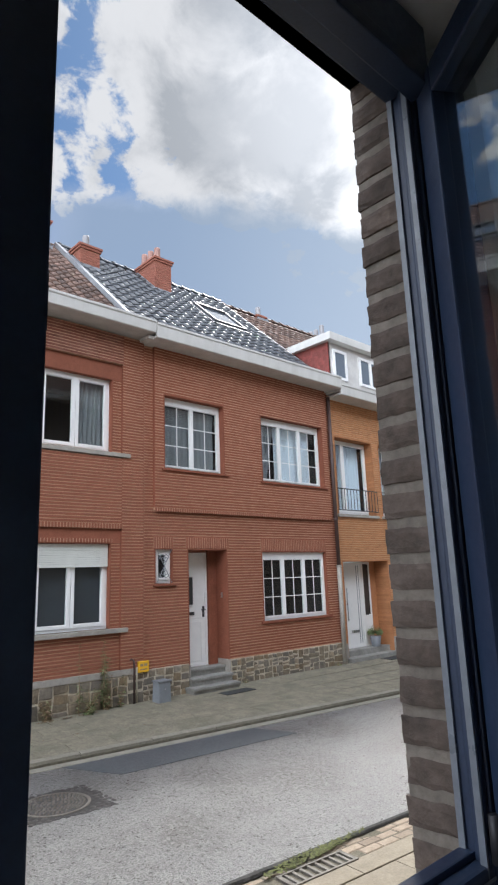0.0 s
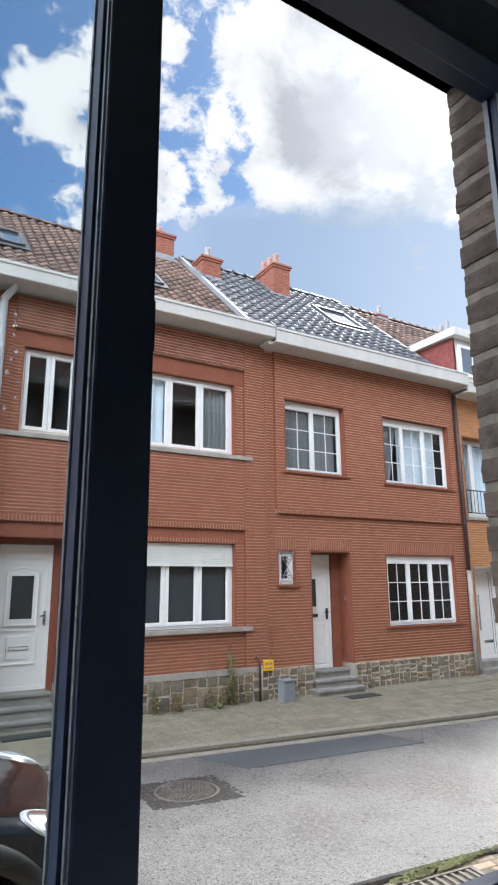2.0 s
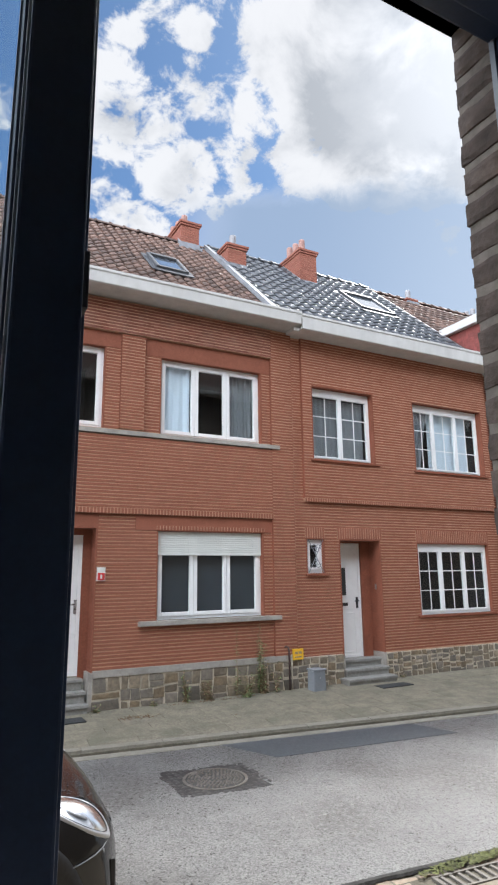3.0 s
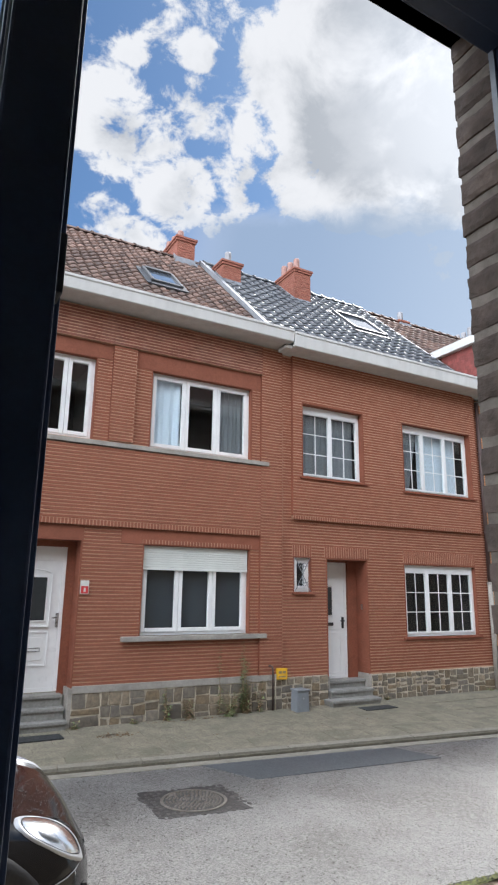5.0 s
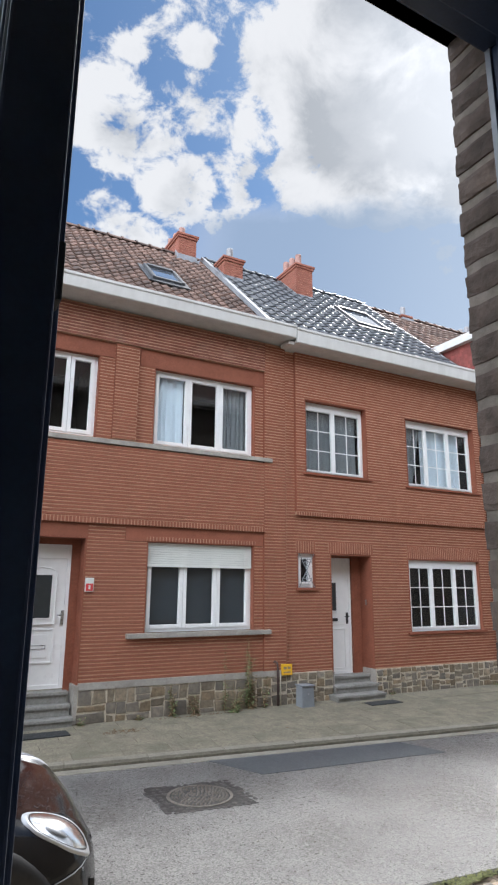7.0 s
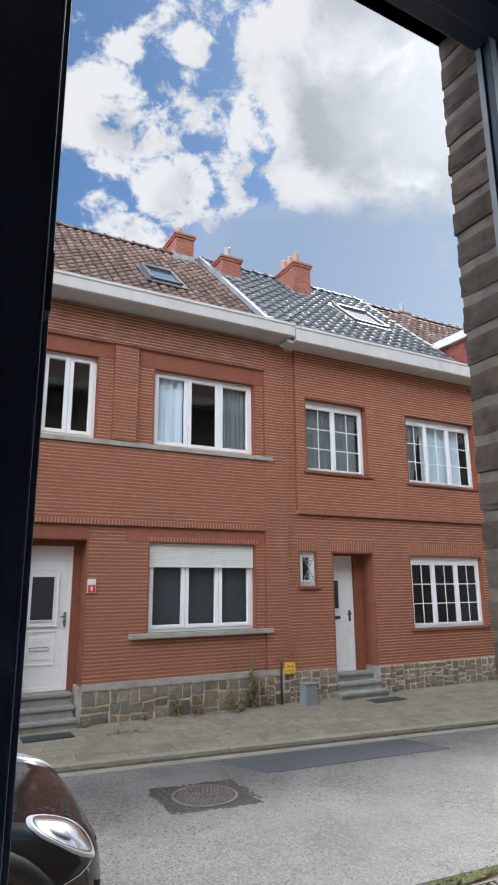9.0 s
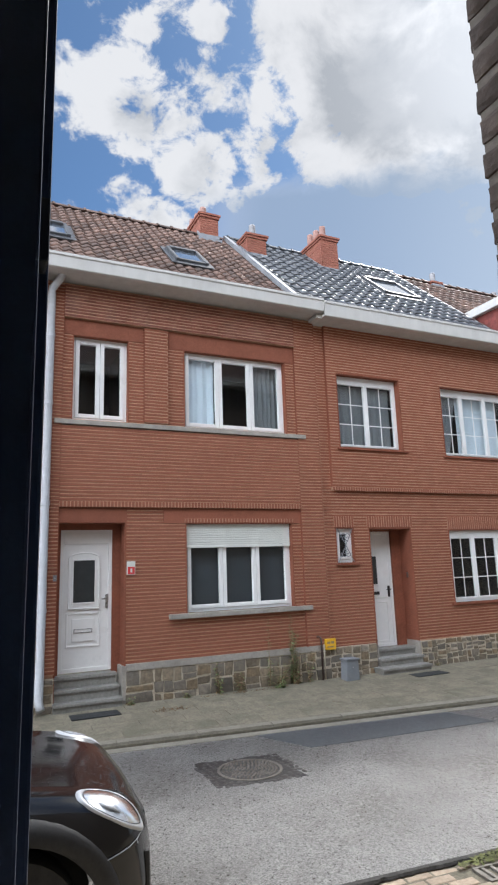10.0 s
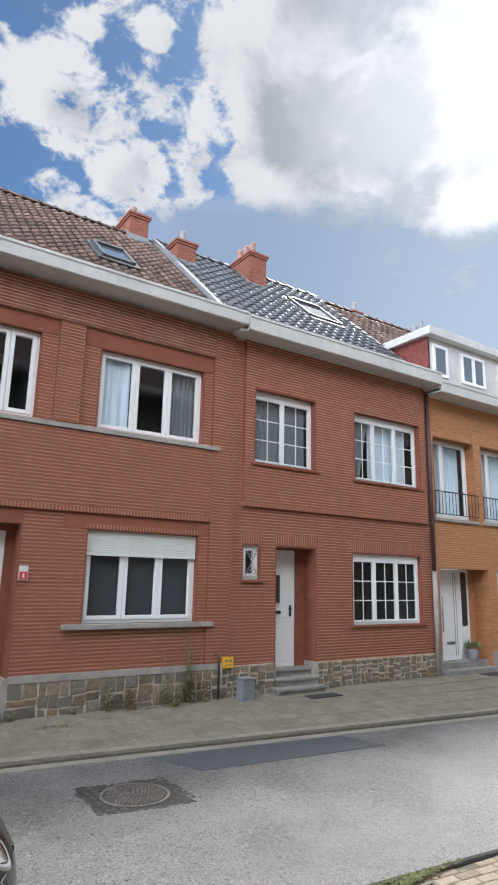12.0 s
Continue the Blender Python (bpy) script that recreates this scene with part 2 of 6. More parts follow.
TILE_BROWN = surface("weathered_brown_tile", (0.125, 0.075, 0.056), 0.6, scale=28, var=0.5, bump=0.4, stain=0.5, stain_color=(0.075, 0.06, 0.05), stain_scale=5, per_piece=0.4, per_island=0.4)
TILE_SLATE = surface("glazed_anthracite_tile", (0.05, 0.054, 0.06), 0.36, scale=25, var=0.12, bump=0.1, per_piece=0.12, per_island=0.12, spec=0.9, coat=0.5)
CHIMNEY = surface("chimney_brick", (0.265, 0.093, 0.06), 0.85, scale=35, var=0.2, bump=0.5, stain=0.3, stain_color=(0.3, 0.11, 0.07), stain_scale=4)
CHIM_POT = surface("clay_chimney_pot", (0.30, 0.17, 0.14), 0.8, scale=25, var=0.25, bump=0.3)
POT_GREY = surface("grey_flue_pipe", (0.25, 0.245, 0.25), 0.6, scale=25, var=0.2, bump=0.2)
ASPHALT = surface("worn_asphalt", (0.182, 0.181, 0.174), 0.33, scale=76, var=0.66, bump=0.9, stain=0.4, stain_color=(0.14, 0.136, 0.124), stain_scale=5.5, rough_var=0.1, spec=1.0, bump_dist=0.010, broad=0.2, worn=0.8, sharp=0.095)
ASPHALT_NEW = surface("dark_asphalt_patch", (0.082, 0.092, 0.099), 0.5, scale=110, var=0.3, bump=0.5, stain=0.35, stain_color=(0.13, 0.138, 0.142), stain_scale=1.6, broad=0.3, bump_dist=0.003, sharp=0.14)
SLAB = surface("concrete_paving", (0.215, 0.192, 0.14), 0.85, scale=40, var=0.25, bump=0.5, stain=0.75, stain_color=(0.125, 0.118, 0.08), stain_scale=1.7, per_piece=0.05, sharp=0.14)
KERB = surface("kerb_concrete", (0.25, 0.23, 0.185), 0.85, scale=50, var=0.2, bump=0.4, stain=0.5, stain_color=(0.2, 0.18, 0.14), stain_scale=2, per_piece=0.08)
SLAB_NEAR = surface("buff_concrete_paving", (0.34, 0.29, 0.215), 0.85, scale=50, var=0.16, bump=0.4, stain=0.5, stain_color=(0.31, 0.26, 0.19), stain_scale=2.2, per_piece=0.1)
PAVER = surface("buff_gutter_paver", (0.36, 0.285, 0.21), 0.85, scale=50, var=0.2, bump=0.5, stain=0.5, stain_color=(0.25, 0.19, 0.14), stain_scale=4, per_piece=0.2)
JOINT = surface("sandy_joint", (0.155, 0.138, 0.10), 0.95, scale=60, var=0.3, bump=0.5)
IRON = surface("cast_iron", (0.085, 0.08, 0.078), 0.5, metal=0.5, scale=60, var=0.3, bump=0.5, stain=0.4, stain_color=(0.13, 0.115, 0.10), stain_scale=9)
GALV = surface("galvanised_grate", (0.20, 0.185, 0.16), 0.6, metal=0.3, scale=40, var=0.3, bump=0.4, stain=0.5, stain_color=(0.12, 0.09, 0.07), stain_scale=10)
BLACKHOLE = surface("dark_recess", (0.012, 0.012, 0.012), 0.9, scale=10, var=0.1, bump=0)
RUBBER_MAT = surface("black_door_mat", (0.03, 0.032, 0.033), 0.9, scale=90, var=0.3, bump=0.6)
ALU = surface("anthracite_powder_coat", (0.02, 0.034, 0.070), 0.42, scale=160, var=0.1, bump=0.06, spec=0.4, rough_var=0.05)
ALU_TRIM = surface("grey_gasket_trim", (0.16, 0.18, 0.21), 0.35, scale=60, var=0.1, bump=0.05)
NEAR_BRICK = surface("brown_rustic_brick", (0.10, 0.076, 0.062), 0.9, scale=30, var=0.35, bump=0.9, stain=0.5, stain_color=(0.065, 0.05, 0.045), stain_scale=14, per_piece=0.15, bump_dist=0.008)
NEAR_MORTAR = surface("grey_near_mortar", (0.185, 0.16, 0.135), 0.95, scale=60, var=0.2, bump=0.6)
PLASTER = surface("white_plaster", (0.80, 0.79, 0.77), 0.8, scale=20, var=0.05, bump=0.1)
FLOOR_WOOD = surface("oak_floor", (0.25, 0.16, 0.09), 0.5, scale=10, var=0.2, bump=0.1, stretch=(0.2, 2, 1))
CONCRETE = surface("concrete_lintel", (0.24, 0.24, 0.24), 0.85, scale=30, var=0.12, bump=0.2)
CAR_BLACK = surface("black_car_paint", (0.008, 0.008, 0.009), 0.12, scale=30, var=0.1, bump=0.0, coat=0.0, spec=0.55, rough_var=0.04)
CAR_PLASTIC = surface("black_cladding", (0.013, 0.013, 0.0145), 0.6, scale=90, var=0.15, bump=0.2)
TYRE = surface("tyre_rubber", (0.02, 0.02, 0.02), 0.8, scale=50, var=0.2, bump=0.3)
YELLOW = surface("yellow_plastic", (0.80, 0.45, 0.02), 0.5, scale=30, var=0.08, bump=0.05)
GREYBOX = surface("grey_meter_box", (0.21, 0.225, 0.245), 0.55, scale=30, var=0.08, bump=0.1, stain=0.3, stain_color=(0.2, 0.2, 0.19), stain_scale=5)
GLASS = glass_surface("window_glass")
LEAF = surface("weed_leaf", (0.19, 0.245, 0.10), 0.6, scale=30, var=0.3, bump=0.1, per_island=0.4)
LEAF_DRY = surface("dry_weed_stalk", (0.30, 0.215, 0.125), 0.8, scale=30, var=0.3, bump=0.1, per_island=0.3)
MOSS = surface("kerb_moss", (0.13, 0.14, 0.05), 0.9, scale=40, var=0.35, bump=0.4, per_island=0.3)
CURTAIN = surface("grey_curtain", (0.22, 0.23, 0.24), 0.9, scale=30, var=0.08, bump=0.1)
# net curtains, and the painted sky reflection in one upper window
CURTAIN_SKY_PALE = surface("pale_curtain_and_sky_reflection", (0.70, 0.77, 0.84), 0.9, scale=30, var=0.05, bump=0.05)
# near black: the shade of unlit rooms is put into the wall colour
ROOM_SHADE = surface("room_shade_black", (0.022, 0.024, 0.026), 0.9, scale=6, var=0.15, bump=0.0)
BLIND_DARK = surface("dark_grey_blind", (0.026, 0.035, 0.044), 0.6, scale=15, var=0.08, bump=0.05)
RED_SIGN = surface("red_enamel", (0.60, 0.04, 0.04), 0.4, scale=20, var=0.05, bump=0)
SHINGLE_RED = surface("red_cheek_slate", (0.21, 0.05, 0.04), 0.7, scale=30, var=0.2, bump=0.3, per_island=0.2)
METAL_DARK = surface("dark_wrought_iron", (0.02, 0.02, 0.022), 0.5, scale=50, var=0.15, bump=0.1)
STEEL = surface("brushed_steel", (0.45, 0.45, 0.46), 0.3, metal=1.0, scale=60, var=0.1, bump=0.05)
TWIG = surface("brown_litter", (0.14, 0.085, 0.04), 0.9, scale=30, var=0.3, bump=0.2, per_island=0.3)

# ---- mesh helpers ----


def mesh_object(name, verts, faces, material, parent=None, label="", smooth=False):
    me = bpy.data.meshes.new(name)
    me.from_pydata([tuple(v) for v in verts], [], faces)
    me.materials.append(material)
    if smooth:
        me.polygons.foreach_set("use_smooth", [True] * len(me.polygons))
    me.update()
    ob = new(name, me)
    if parent is not None:
        ob.parent = parent
        if parent.type == "EMPTY":
            ob.matrix_parent_inverse = Matrix.Translation(-Vector(parent.location))
    if label:
        ob["label"] = label
    return ob


def part(name, bm, material, parent=None, label="", smooth=False):
    """Links a bmesh, drawn in the world's coordinates, as one mesh under a thing or a part."""
    me = bpy.data.meshes.new(name)
    bm.to_mesh(me)
    bm.free()
    me.materials.append(material)
    if smooth:
        me.polygons.foreach_set("use_smooth", [True] * len(me.polygons))
    ob = new(name, me)
    if parent is not None:
        ob.parent = parent
        if parent.type == "EMPTY":
            ob.matrix_parent_inverse = Matrix.Translation(-Vector(parent.location))
    if label:
        ob["label"] = label
    return ob


def thing(name, loc, label, category, group="", kind=""):
    ob = new(name)
    ob.location = loc
    ob.empty_display_size = 0.1
    return tagged(ob, label, category, group, kind)


BOX_F = [(0, 3, 2, 1), (4, 5, 6, 7), (0, 1, 5, 4), (1, 2, 6, 5), (2, 3, 7, 6), (3, 0, 4, 7)]


def box(bm, x0, x1, y0, y1, z0, z1, bevel=0.0):
    vs = [bm.verts.new(p) for p in ((x0, y0, z0), (x1, y0, z0), (x1, y1, z0), (x0, y1, z0), (x0, y0, z1), (x1, y0, z1), (x1, y1, z1), (x0, y1, z1))]
    fs = [bm.faces.new([vs[i] for i in f]) for f in BOX_F]
    if bevel:
        bmesh.ops.bevel(bm, geom=list({e for f in fs for e in f.edges}), offset=bevel, segments=2, affect="EDGES", profile=0.6)
    return vs


def boxes(*items, bevel=0.0):
    bm = bmesh.new()
    for b in items:
        box(bm, *b, bevel=bevel)
    return bm


def tube(points, radius, sides=10, bm=None, taper=None):
    """A round bar along a line of points."""
    bm = bm or bmesh.new()
    pts = [Vector(p) for p in points]
    rings = []
    for i, p in enumerate(pts):
        d = (pts[min(i + 1, len(pts) - 1)] - pts[max(i - 1, 0)]).normalized()
        a = d.orthogonal().normalized() if abs(d.z) < 0.9 else Vector((1, 0, 0))
        a = (a - d * a.dot(d)).normalized()
        b = d.cross(a)
        r = radius if taper is None else radius * (1 - (1 - taper) * i / max(1, len(pts) - 1))
        rings.append([bm.verts.new(p + (a * math.cos(k * math.tau / sides) + b * math.sin(k * math.tau / sides)) * r) for k in range(sides)])
    for r0, r1 in zip(rings, rings[1:]):
        for k in range(sides):
            bm.faces.new((r0[k], r0[(k + 1) % sides], r1[(k + 1) % sides], r1[k]))
    bm.faces.new(rings[0][::-1])
    bm.faces.new(rings[-1])
    return bm


def prism(bm, outline, y0, y1):
    """An outline in x and z, pushed from y0 to y1."""
    a = [bm.verts.new((x, y0, z)) for x, z in outline]
    b = [bm.verts.new((x, y1, z)) for x, z in outline]
    n = len(a)
    bm.faces.new(a)
    bm.faces.new(b[::-1])
    for i in range(n):
        bm.faces.new((a[i], b[i], b[(i + 1) % n], a[(i + 1) % n]))
    bmesh.ops.recalc_face_normals(bm, faces=bm.faces[:])


def cut_panel(x0, x1, z0, z1, y0, y1, holes):
    """A wall between x0 and x1, z0 and z1 with thickness y0 to y1 and rectangular holes through it."""
    xs = sorted({x0, x1, *[min(max(v, x0), x1) for h in holes for v in h[:2]]})
    zs = sorted({z0, z1, *[min(max(v, z0), z1) for h in holes for v in h[2:]]})
    bm = bmesh.new()
    solid = {}
    for i in range(len(xs) - 1):
        for k in range(len(zs) - 1):
            cx, cz = (xs[i] + xs[i + 1]) / 2, (zs[k] + zs[k + 1]) / 2
            solid[i, k] = not any(h[0] < cx < h[1] and h[2] < cz < h[3] for h in holes)
    grid = {}

    def v(i, j, k):
        if (i, j, k) not in grid:
            grid[i, j, k] = bm.verts.new((xs[i], (y0, y1)[j], zs[k]))
        return grid[i, j, k]

    for (i, k), full in solid.items():
        if not full:
            continue
        bm.faces.new((v(i, 0, k), v(i + 1, 0, k), v(i + 1, 0, k + 1), v(i, 0, k + 1)))
        bm.faces.new((v(i, 1, k), v(i, 1, k + 1), v(i + 1, 1, k + 1), v(i + 1, 1, k)))
        if not solid.get((i - 1, k)):
            bm.faces.new((v(i, 0, k), v(i, 0, k + 1), v(i, 1, k + 1), v(i, 1, k)))
        if not solid.get((i + 1, k)):
            bm.faces.new((v(i + 1, 0, k), v(i + 1, 1, k), v(i + 1, 1, k + 1), v(i + 1, 0, k + 1)))
        if not solid.get((i, k - 1)):
            bm.faces.new((v(i, 0, k), v(i, 1, k), v(i + 1, 1, k), v(i + 1, 0, k)))
        if not solid.get((i, k + 1)):
            bm.faces.new((v(i, 0, k + 1), v(i + 1, 0, k + 1), v(i + 1, 1, k + 1), v(i, 1, k + 1)))
    return bm


PENDING = []      # pieces of walls, roofs and pavements, made at the end of the file

BLACKTOP = surface("dark_broken_asphalt", (0.05, 0.048, 0.044), 0.9, scale=60, var=0.5, bump=1.0)

# ---- street lines (the road runs slightly aslant to the houses) ----


def far_kerb(x):
    return -1.40 - 0.122 * x


def near_edge(x):
    return -5.545 - 0.088 * x


X_A, X_B = -16.0, 34.0
Z_ROAD, Z_NEAR = -0.06, -0.075


def strip(name, ya, yb, za, zb, depth, material, label, category, step=2.0):
    """A sheet with thickness between two street lines."""
    xs = np.arange(X_A, X_B + 0.01, step)
    verts, faces = [], []
    for x in xs:
        verts += [(x, ya(x), za), (x, yb(x), zb), (x, yb(x), zb - depth), (x, ya(x), za - depth)]
    for i in range(len(xs) - 1):
        a, b = 4 * i, 4 * i + 4
        faces += [(a, b, b + 1, a + 1), (a + 1, b + 1, b + 2, a + 2), (a + 3, b + 3, b, a), (a + 2, b + 2, b + 3, a + 3)]
    return tagged(mesh_object(name, verts, faces, material), label, category, kind="structure")


ground = mesh_object("ground", [(-400, -400, -0.32), (400, -400, -0.32), (400, 400, -0.32), (-400, 400, -0.32)], [(0, 1, 2, 3)], JOINT)
tagged(ground, "bare brown earth under the whole street", "ground", kind="structure")
road = strip("road", near_edge, lambda x: far_kerb(x) - 0.34, Z_ROAD, Z_ROAD, 0.2, ASPHALT, "worn damp grey asphalt road with coarse stone grain", "road")
pavement_far = strip("pavement_far", lambda x: far_kerb(x) + 0.02, lambda x: 0.14, -0.005, 0.079, 0.25, JOINT, "grey concrete slab pavement along the brick houses", "pavement")
pavement_near = strip("pavement_near", lambda x: -8.95, lambda x: near_edge(x) - 0.02, Z_NEAR - 0.006, Z_NEAR - 0.006, 0.2, JOINT, "buff concrete slab pavement below the window", "pavement")
gutter_far = strip("gutter_strip", lambda x: far_kerb(x) - 0.34, lambda x: far_kerb(x) - 0.185, Z_ROAD + 0.006, Z_ROAD + 0.010, 0.2, KERB, "pale concrete gutter strip beside the kerb", "gutter")
kerb_far = strip("kerb_bed", lambda x: far_kerb(x) - 0.15, lambda x: far_kerb(x) + 0.02, -0.03, -0.03, 0.2, JOINT, "dark bed under the concrete kerb stones", "kerb")


def slabs(parent, x0, x1, ya, yb, rows, length, za, zb, material, gap=0.012, c=0.006, head=None, rise=0.0, jitter=0.0, thick=0.05, name="slab", seed=1, skip=None):
    """Paving pieces between two lines, in rows along the street; each its own object on one mesh per row."""
    rnd = random.Random(seed)
    for r in range(rows):
        f0, f1 = r / rows, (r + 1) / rows
        mid = (x0 + x1) / 2
        d = ((yb(mid) - ya(mid)) / rows - gap) / 2
        w, t = length / 2 - (gap if head is None else head) / 2, thick
        e = c if head is None else head
        verts = [(-w, -d, -t), (w, -d, -t), (w, d, -t), (-w, d, -t), (-w, -d, -c), (w, -d, -c), (w, d, -c), (-w, d, -c),
                 (-w + e, -d + c, 0), (w - e, -d + c, 0), (w - e, d - c, 0), (-w + e, d - c, 0)]
        faces = [(0, 1, 5, 4), (1, 2, 6, 5), (2, 3, 7, 6), (3, 0, 4, 7), (4, 5, 9, 8), (5, 6, 10, 9), (6, 7, 11, 10), (7, 4, 8, 11), (8, 9, 10, 11)]
        me = bpy.data.meshes.new(name)
        me.from_pydata(verts, [], faces)
        me.materials.append(material)
        x = x0 + (length / 2 if r % 2 else 0)
        while x < x1:
            f = (f0 + f1) / 2
            y = ya(x) + (yb(x) - ya(x)) * f
            if not (skip and skip(x, y)):
                slope = math.atan2((ya(x + 0.5) - ya(x - 0.5)) * (1 - f) + (yb(x + 0.5) - yb(x - 0.5)) * f, 1.0)
                tilt = math.atan2(zb - za, yb(x) - ya(x))
                ob = new(name, me)
                ob.parent = parent
                ob.matrix_basis = Matrix.Translation((x, y, za + (zb - za) * f + rise + rnd.uniform(-jitter, jitter))) @ Euler((tilt + rnd.uniform(-jitter, jitter) * 2, rnd.uniform(-jitter, jitter) * 2, slope)).to_matrix().to_4x4()
            x += length


PENDING.append(lambda: slabs(pavement_far, -3.0, 20.0, lambda x: far_kerb(x) + 0.03, lambda x: -0.02, 4, 0.62, 0.0, 0.082, SLAB, gap=0.014, c=0.004, head=0.003, jitter=0.0006, seed=3))
PENDING.append(lambda: slabs(kerb_far, -6.0, 24.0, lambda x: far_kerb(x) - 0.13, lambda x: far_kerb(x) + 0.02, 1, 1.0, 0.002, 0.004, KERB, gap=0.008, c=0.004, head=0.005, jitter=0.001, thick=0.12, name="kerb_stone", seed=4))
GRATE = (3.32, -6.07)
PENDING.append(lambda: slabs(pavement_near, -2.0, 10.0, lambda x: near_edge(x) - 0.30, lambda x: near_edge(x), 3, 0.21, Z_NEAR, Z_NEAR - 0.005, PAVER, gap=0.010, jitter=0.003, name="paver", seed=5,
                             skip=lambda x, y: abs(x - GRATE[0]) < 0.42 and abs(y - GRATE[1]) < 0.12))
PENDING.append(lambda: slabs(pavement_near, -2.0, 12.0, lambda x: near_edge(x) - 0.52, lambda x: near_edge(x) - 0.31, 1, 1.0, Z_NEAR + 0.006, Z_NEAR + 0.004, SLAB_NEAR, gap=0.005, c=0.003, name="edging_stone", seed=6))
PENDING.append(lambda: slabs(pavement_near, -2.0, 10.0, lambda x: near_edge(x) - 2.34, lambda x: near_edge(x) - 0.53, 3, 0.61, Z_NEAR + 0.006, Z_NEAR + 0.004, SLAB_NEAR, gap=0.005, c=0.003, jitter=0.001, name="paving_slab", seed=7))

# asphalt repair in the carriageway
bm = bmesh.new()
top = [bm.verts.new((x, y, Z_ROAD + 0.006)) for x, y in ((3.50, -2.92), (6.15, -3.17), (5.91, -2.37), (3.09, -1.96))]
bm.faces.new(top)
res = bmesh.ops.extrude_face_region(bm, geom=bm.faces[:])
for v in [g for g in res["geom"] if isinstance(g, bmesh.types.BMVert)]:
    v.co.z -= 0.05
tagged(part("road_patch", bm, ASPHALT_NEW), "smooth dark asphalt repair patch in the grey road", "road patch", kind="structure")

# broken asphalt lip along the near side of the road
rnd_edge = random.Random(8)
verts, faces = [], []
for i in range(520):
    x = -3 + i * 0.028
    w = 0.018 + 0.022 * abs(noise.noise((x * 5, 0.3, 0))) + rnd_edge.uniform(0, 0.012)
    y = near_edge(x)
    verts += [(x, y - w, Z_NEAR + 0.004), (x, y - w * 0.6, Z_ROAD + 0.003 + rnd_edge.uniform(0, 0.006)), (x, y + 0.03, Z_ROAD + 0.002)]
for i in range(519):
    a = i * 3
    faces += [(a, a + 3, a + 4, a + 1), (a + 1, a + 4, a + 5, a + 2)]
tagged(mesh_object("road_lip", verts, faces, BLACKTOP), "ragged dark broken asphalt lip along the road edge", "road edge", kind="structure")

# ---- manhole ----


def disc(bm, cx, cy, z0, z1, r0, r1, n=40):
    """A ring from radius r0 to r1, between two heights."""
    loops = [[bm.verts.new((cx + r * math.cos(k * math.tau / n), cy + r * math.sin(k * math.tau / n), z)) for k in range(n)] for r, z in ((r1, z0), (r1, z1), (r0, z1), (r0, z0))]
    for a, b in zip(loops, loops[1:]):
        for k in range(n):
            bm.faces.new((a[k], a[(k + 1) % n], b[(k + 1) % n], b[k]))


def build_manhole(cx, cy):
    t = thing("manhole_cover", (cx, cy, Z_ROAD), "round dark cast iron manhole cover in a rough cobbled square", "manhole cover")
    rnd = random.Random(11)
    bm = bmesh.new()
    n = 40
    ring_v = [bm.verts.new((cx + (0.50 + rnd.uniform(-0.05, 0.05)) * max(-0.92, min(0.92, 1.25 * math.cos(k * math.tau / n))), cy - 0.10 * math.cos(k * math.tau / n) + (0.45 + rnd.uniform(-0.04, 0.04)) * max(-0.92, min(0.92, 1.25 * math.sin(k * math.tau / n))), Z_ROAD + 0.004)) for k in range(n)]
    bm.faces.new(ring_v)
    res = bmesh.ops.extrude_face_region(bm, geom=bm.faces[:])
    for v in [g for g in res["geom"] if isinstance(g, bmesh.types.BMVert)]:
        v.co.z -= 0.03
    bmesh.ops.recalc_face_normals(bm, faces=bm.faces[:])
    part("bed", bm, BED, t, "dark tar bed")
    bm = bmesh.new()
    disc(bm, cx, cy, Z_ROAD - 0.03, Z_ROAD + 0.008, 0.0001, 0.30)
    part("cover", bm, IRON, t)
    bm = bmesh.new()
    disc(bm, cx, cy, Z_ROAD - 0.03, Z_ROAD + 0.012, 0.315, 0.345)
    part("frame", bm, GALV, t, "worn iron rim")
    verts, faces = [], []
    for r in np.arange(0.03, 0.30, 0.036):
        m = max(3, int(math.tau * r / 0.042))
        for k in range(m):
            a = (k + rnd.uniform(-0.1, 0.1)) * math.tau / m
            if rnd.random() < 0.16:
                continue
            p = Vector((cx + r * math.cos(a), cy + r * math.sin(a), Z_ROAD + 0.008))
            w = rnd.uniform(0.008, 0.014)
            q = len(verts)
            verts += [p + Vector((sx * w, sy * w, 0)) for sx, sy in ((-1, -1), (1, -1), (1, 1), (-1, 1))] + [p + Vector((sx * w * 0.7, sy * w * 0.7, 0.009)) for sx, sy in ((-1, -1), (1, -1), (1, 1), (-1, 1))]
            faces += [tuple(q + i for i in f) for f in ((4, 5, 6, 7), (0, 1, 5, 4), (1, 2, 6, 5), (2, 3, 7, 6), (3, 0, 4, 7))]
    tagged(mesh_object("studs", verts, faces, GALV, t, "worn pale studs"), kind="stuff")
    for i in range(-6, 7):
        for k in range(-5, 6):
            x, y = cx + i * 0.078 + rnd.uniform(-0.012, 0.012), cy - 0.012 * i + k * 0.080 + rnd.uniform(-0.012, 0.012)
            if 0.375 < math.hypot(x - cx, y - cy) < 0.58 and abs(k) < 6:
                bm = bmesh.new()
                bmesh.ops.create_icosphere(bm, subdivisions=2, radius=0.036, matrix=Matrix.Translation((x, y, Z_ROAD + 0.001)) @ Euler((0, 0, rnd.uniform(0, 3))).to_matrix().to_4x4() @ Matrix.Diagonal((rnd.uniform(0.7, 1.15), rnd.uniform(0.6, 1.0), 0.30, 1)))
                part("cobble", bm, IRON, t)


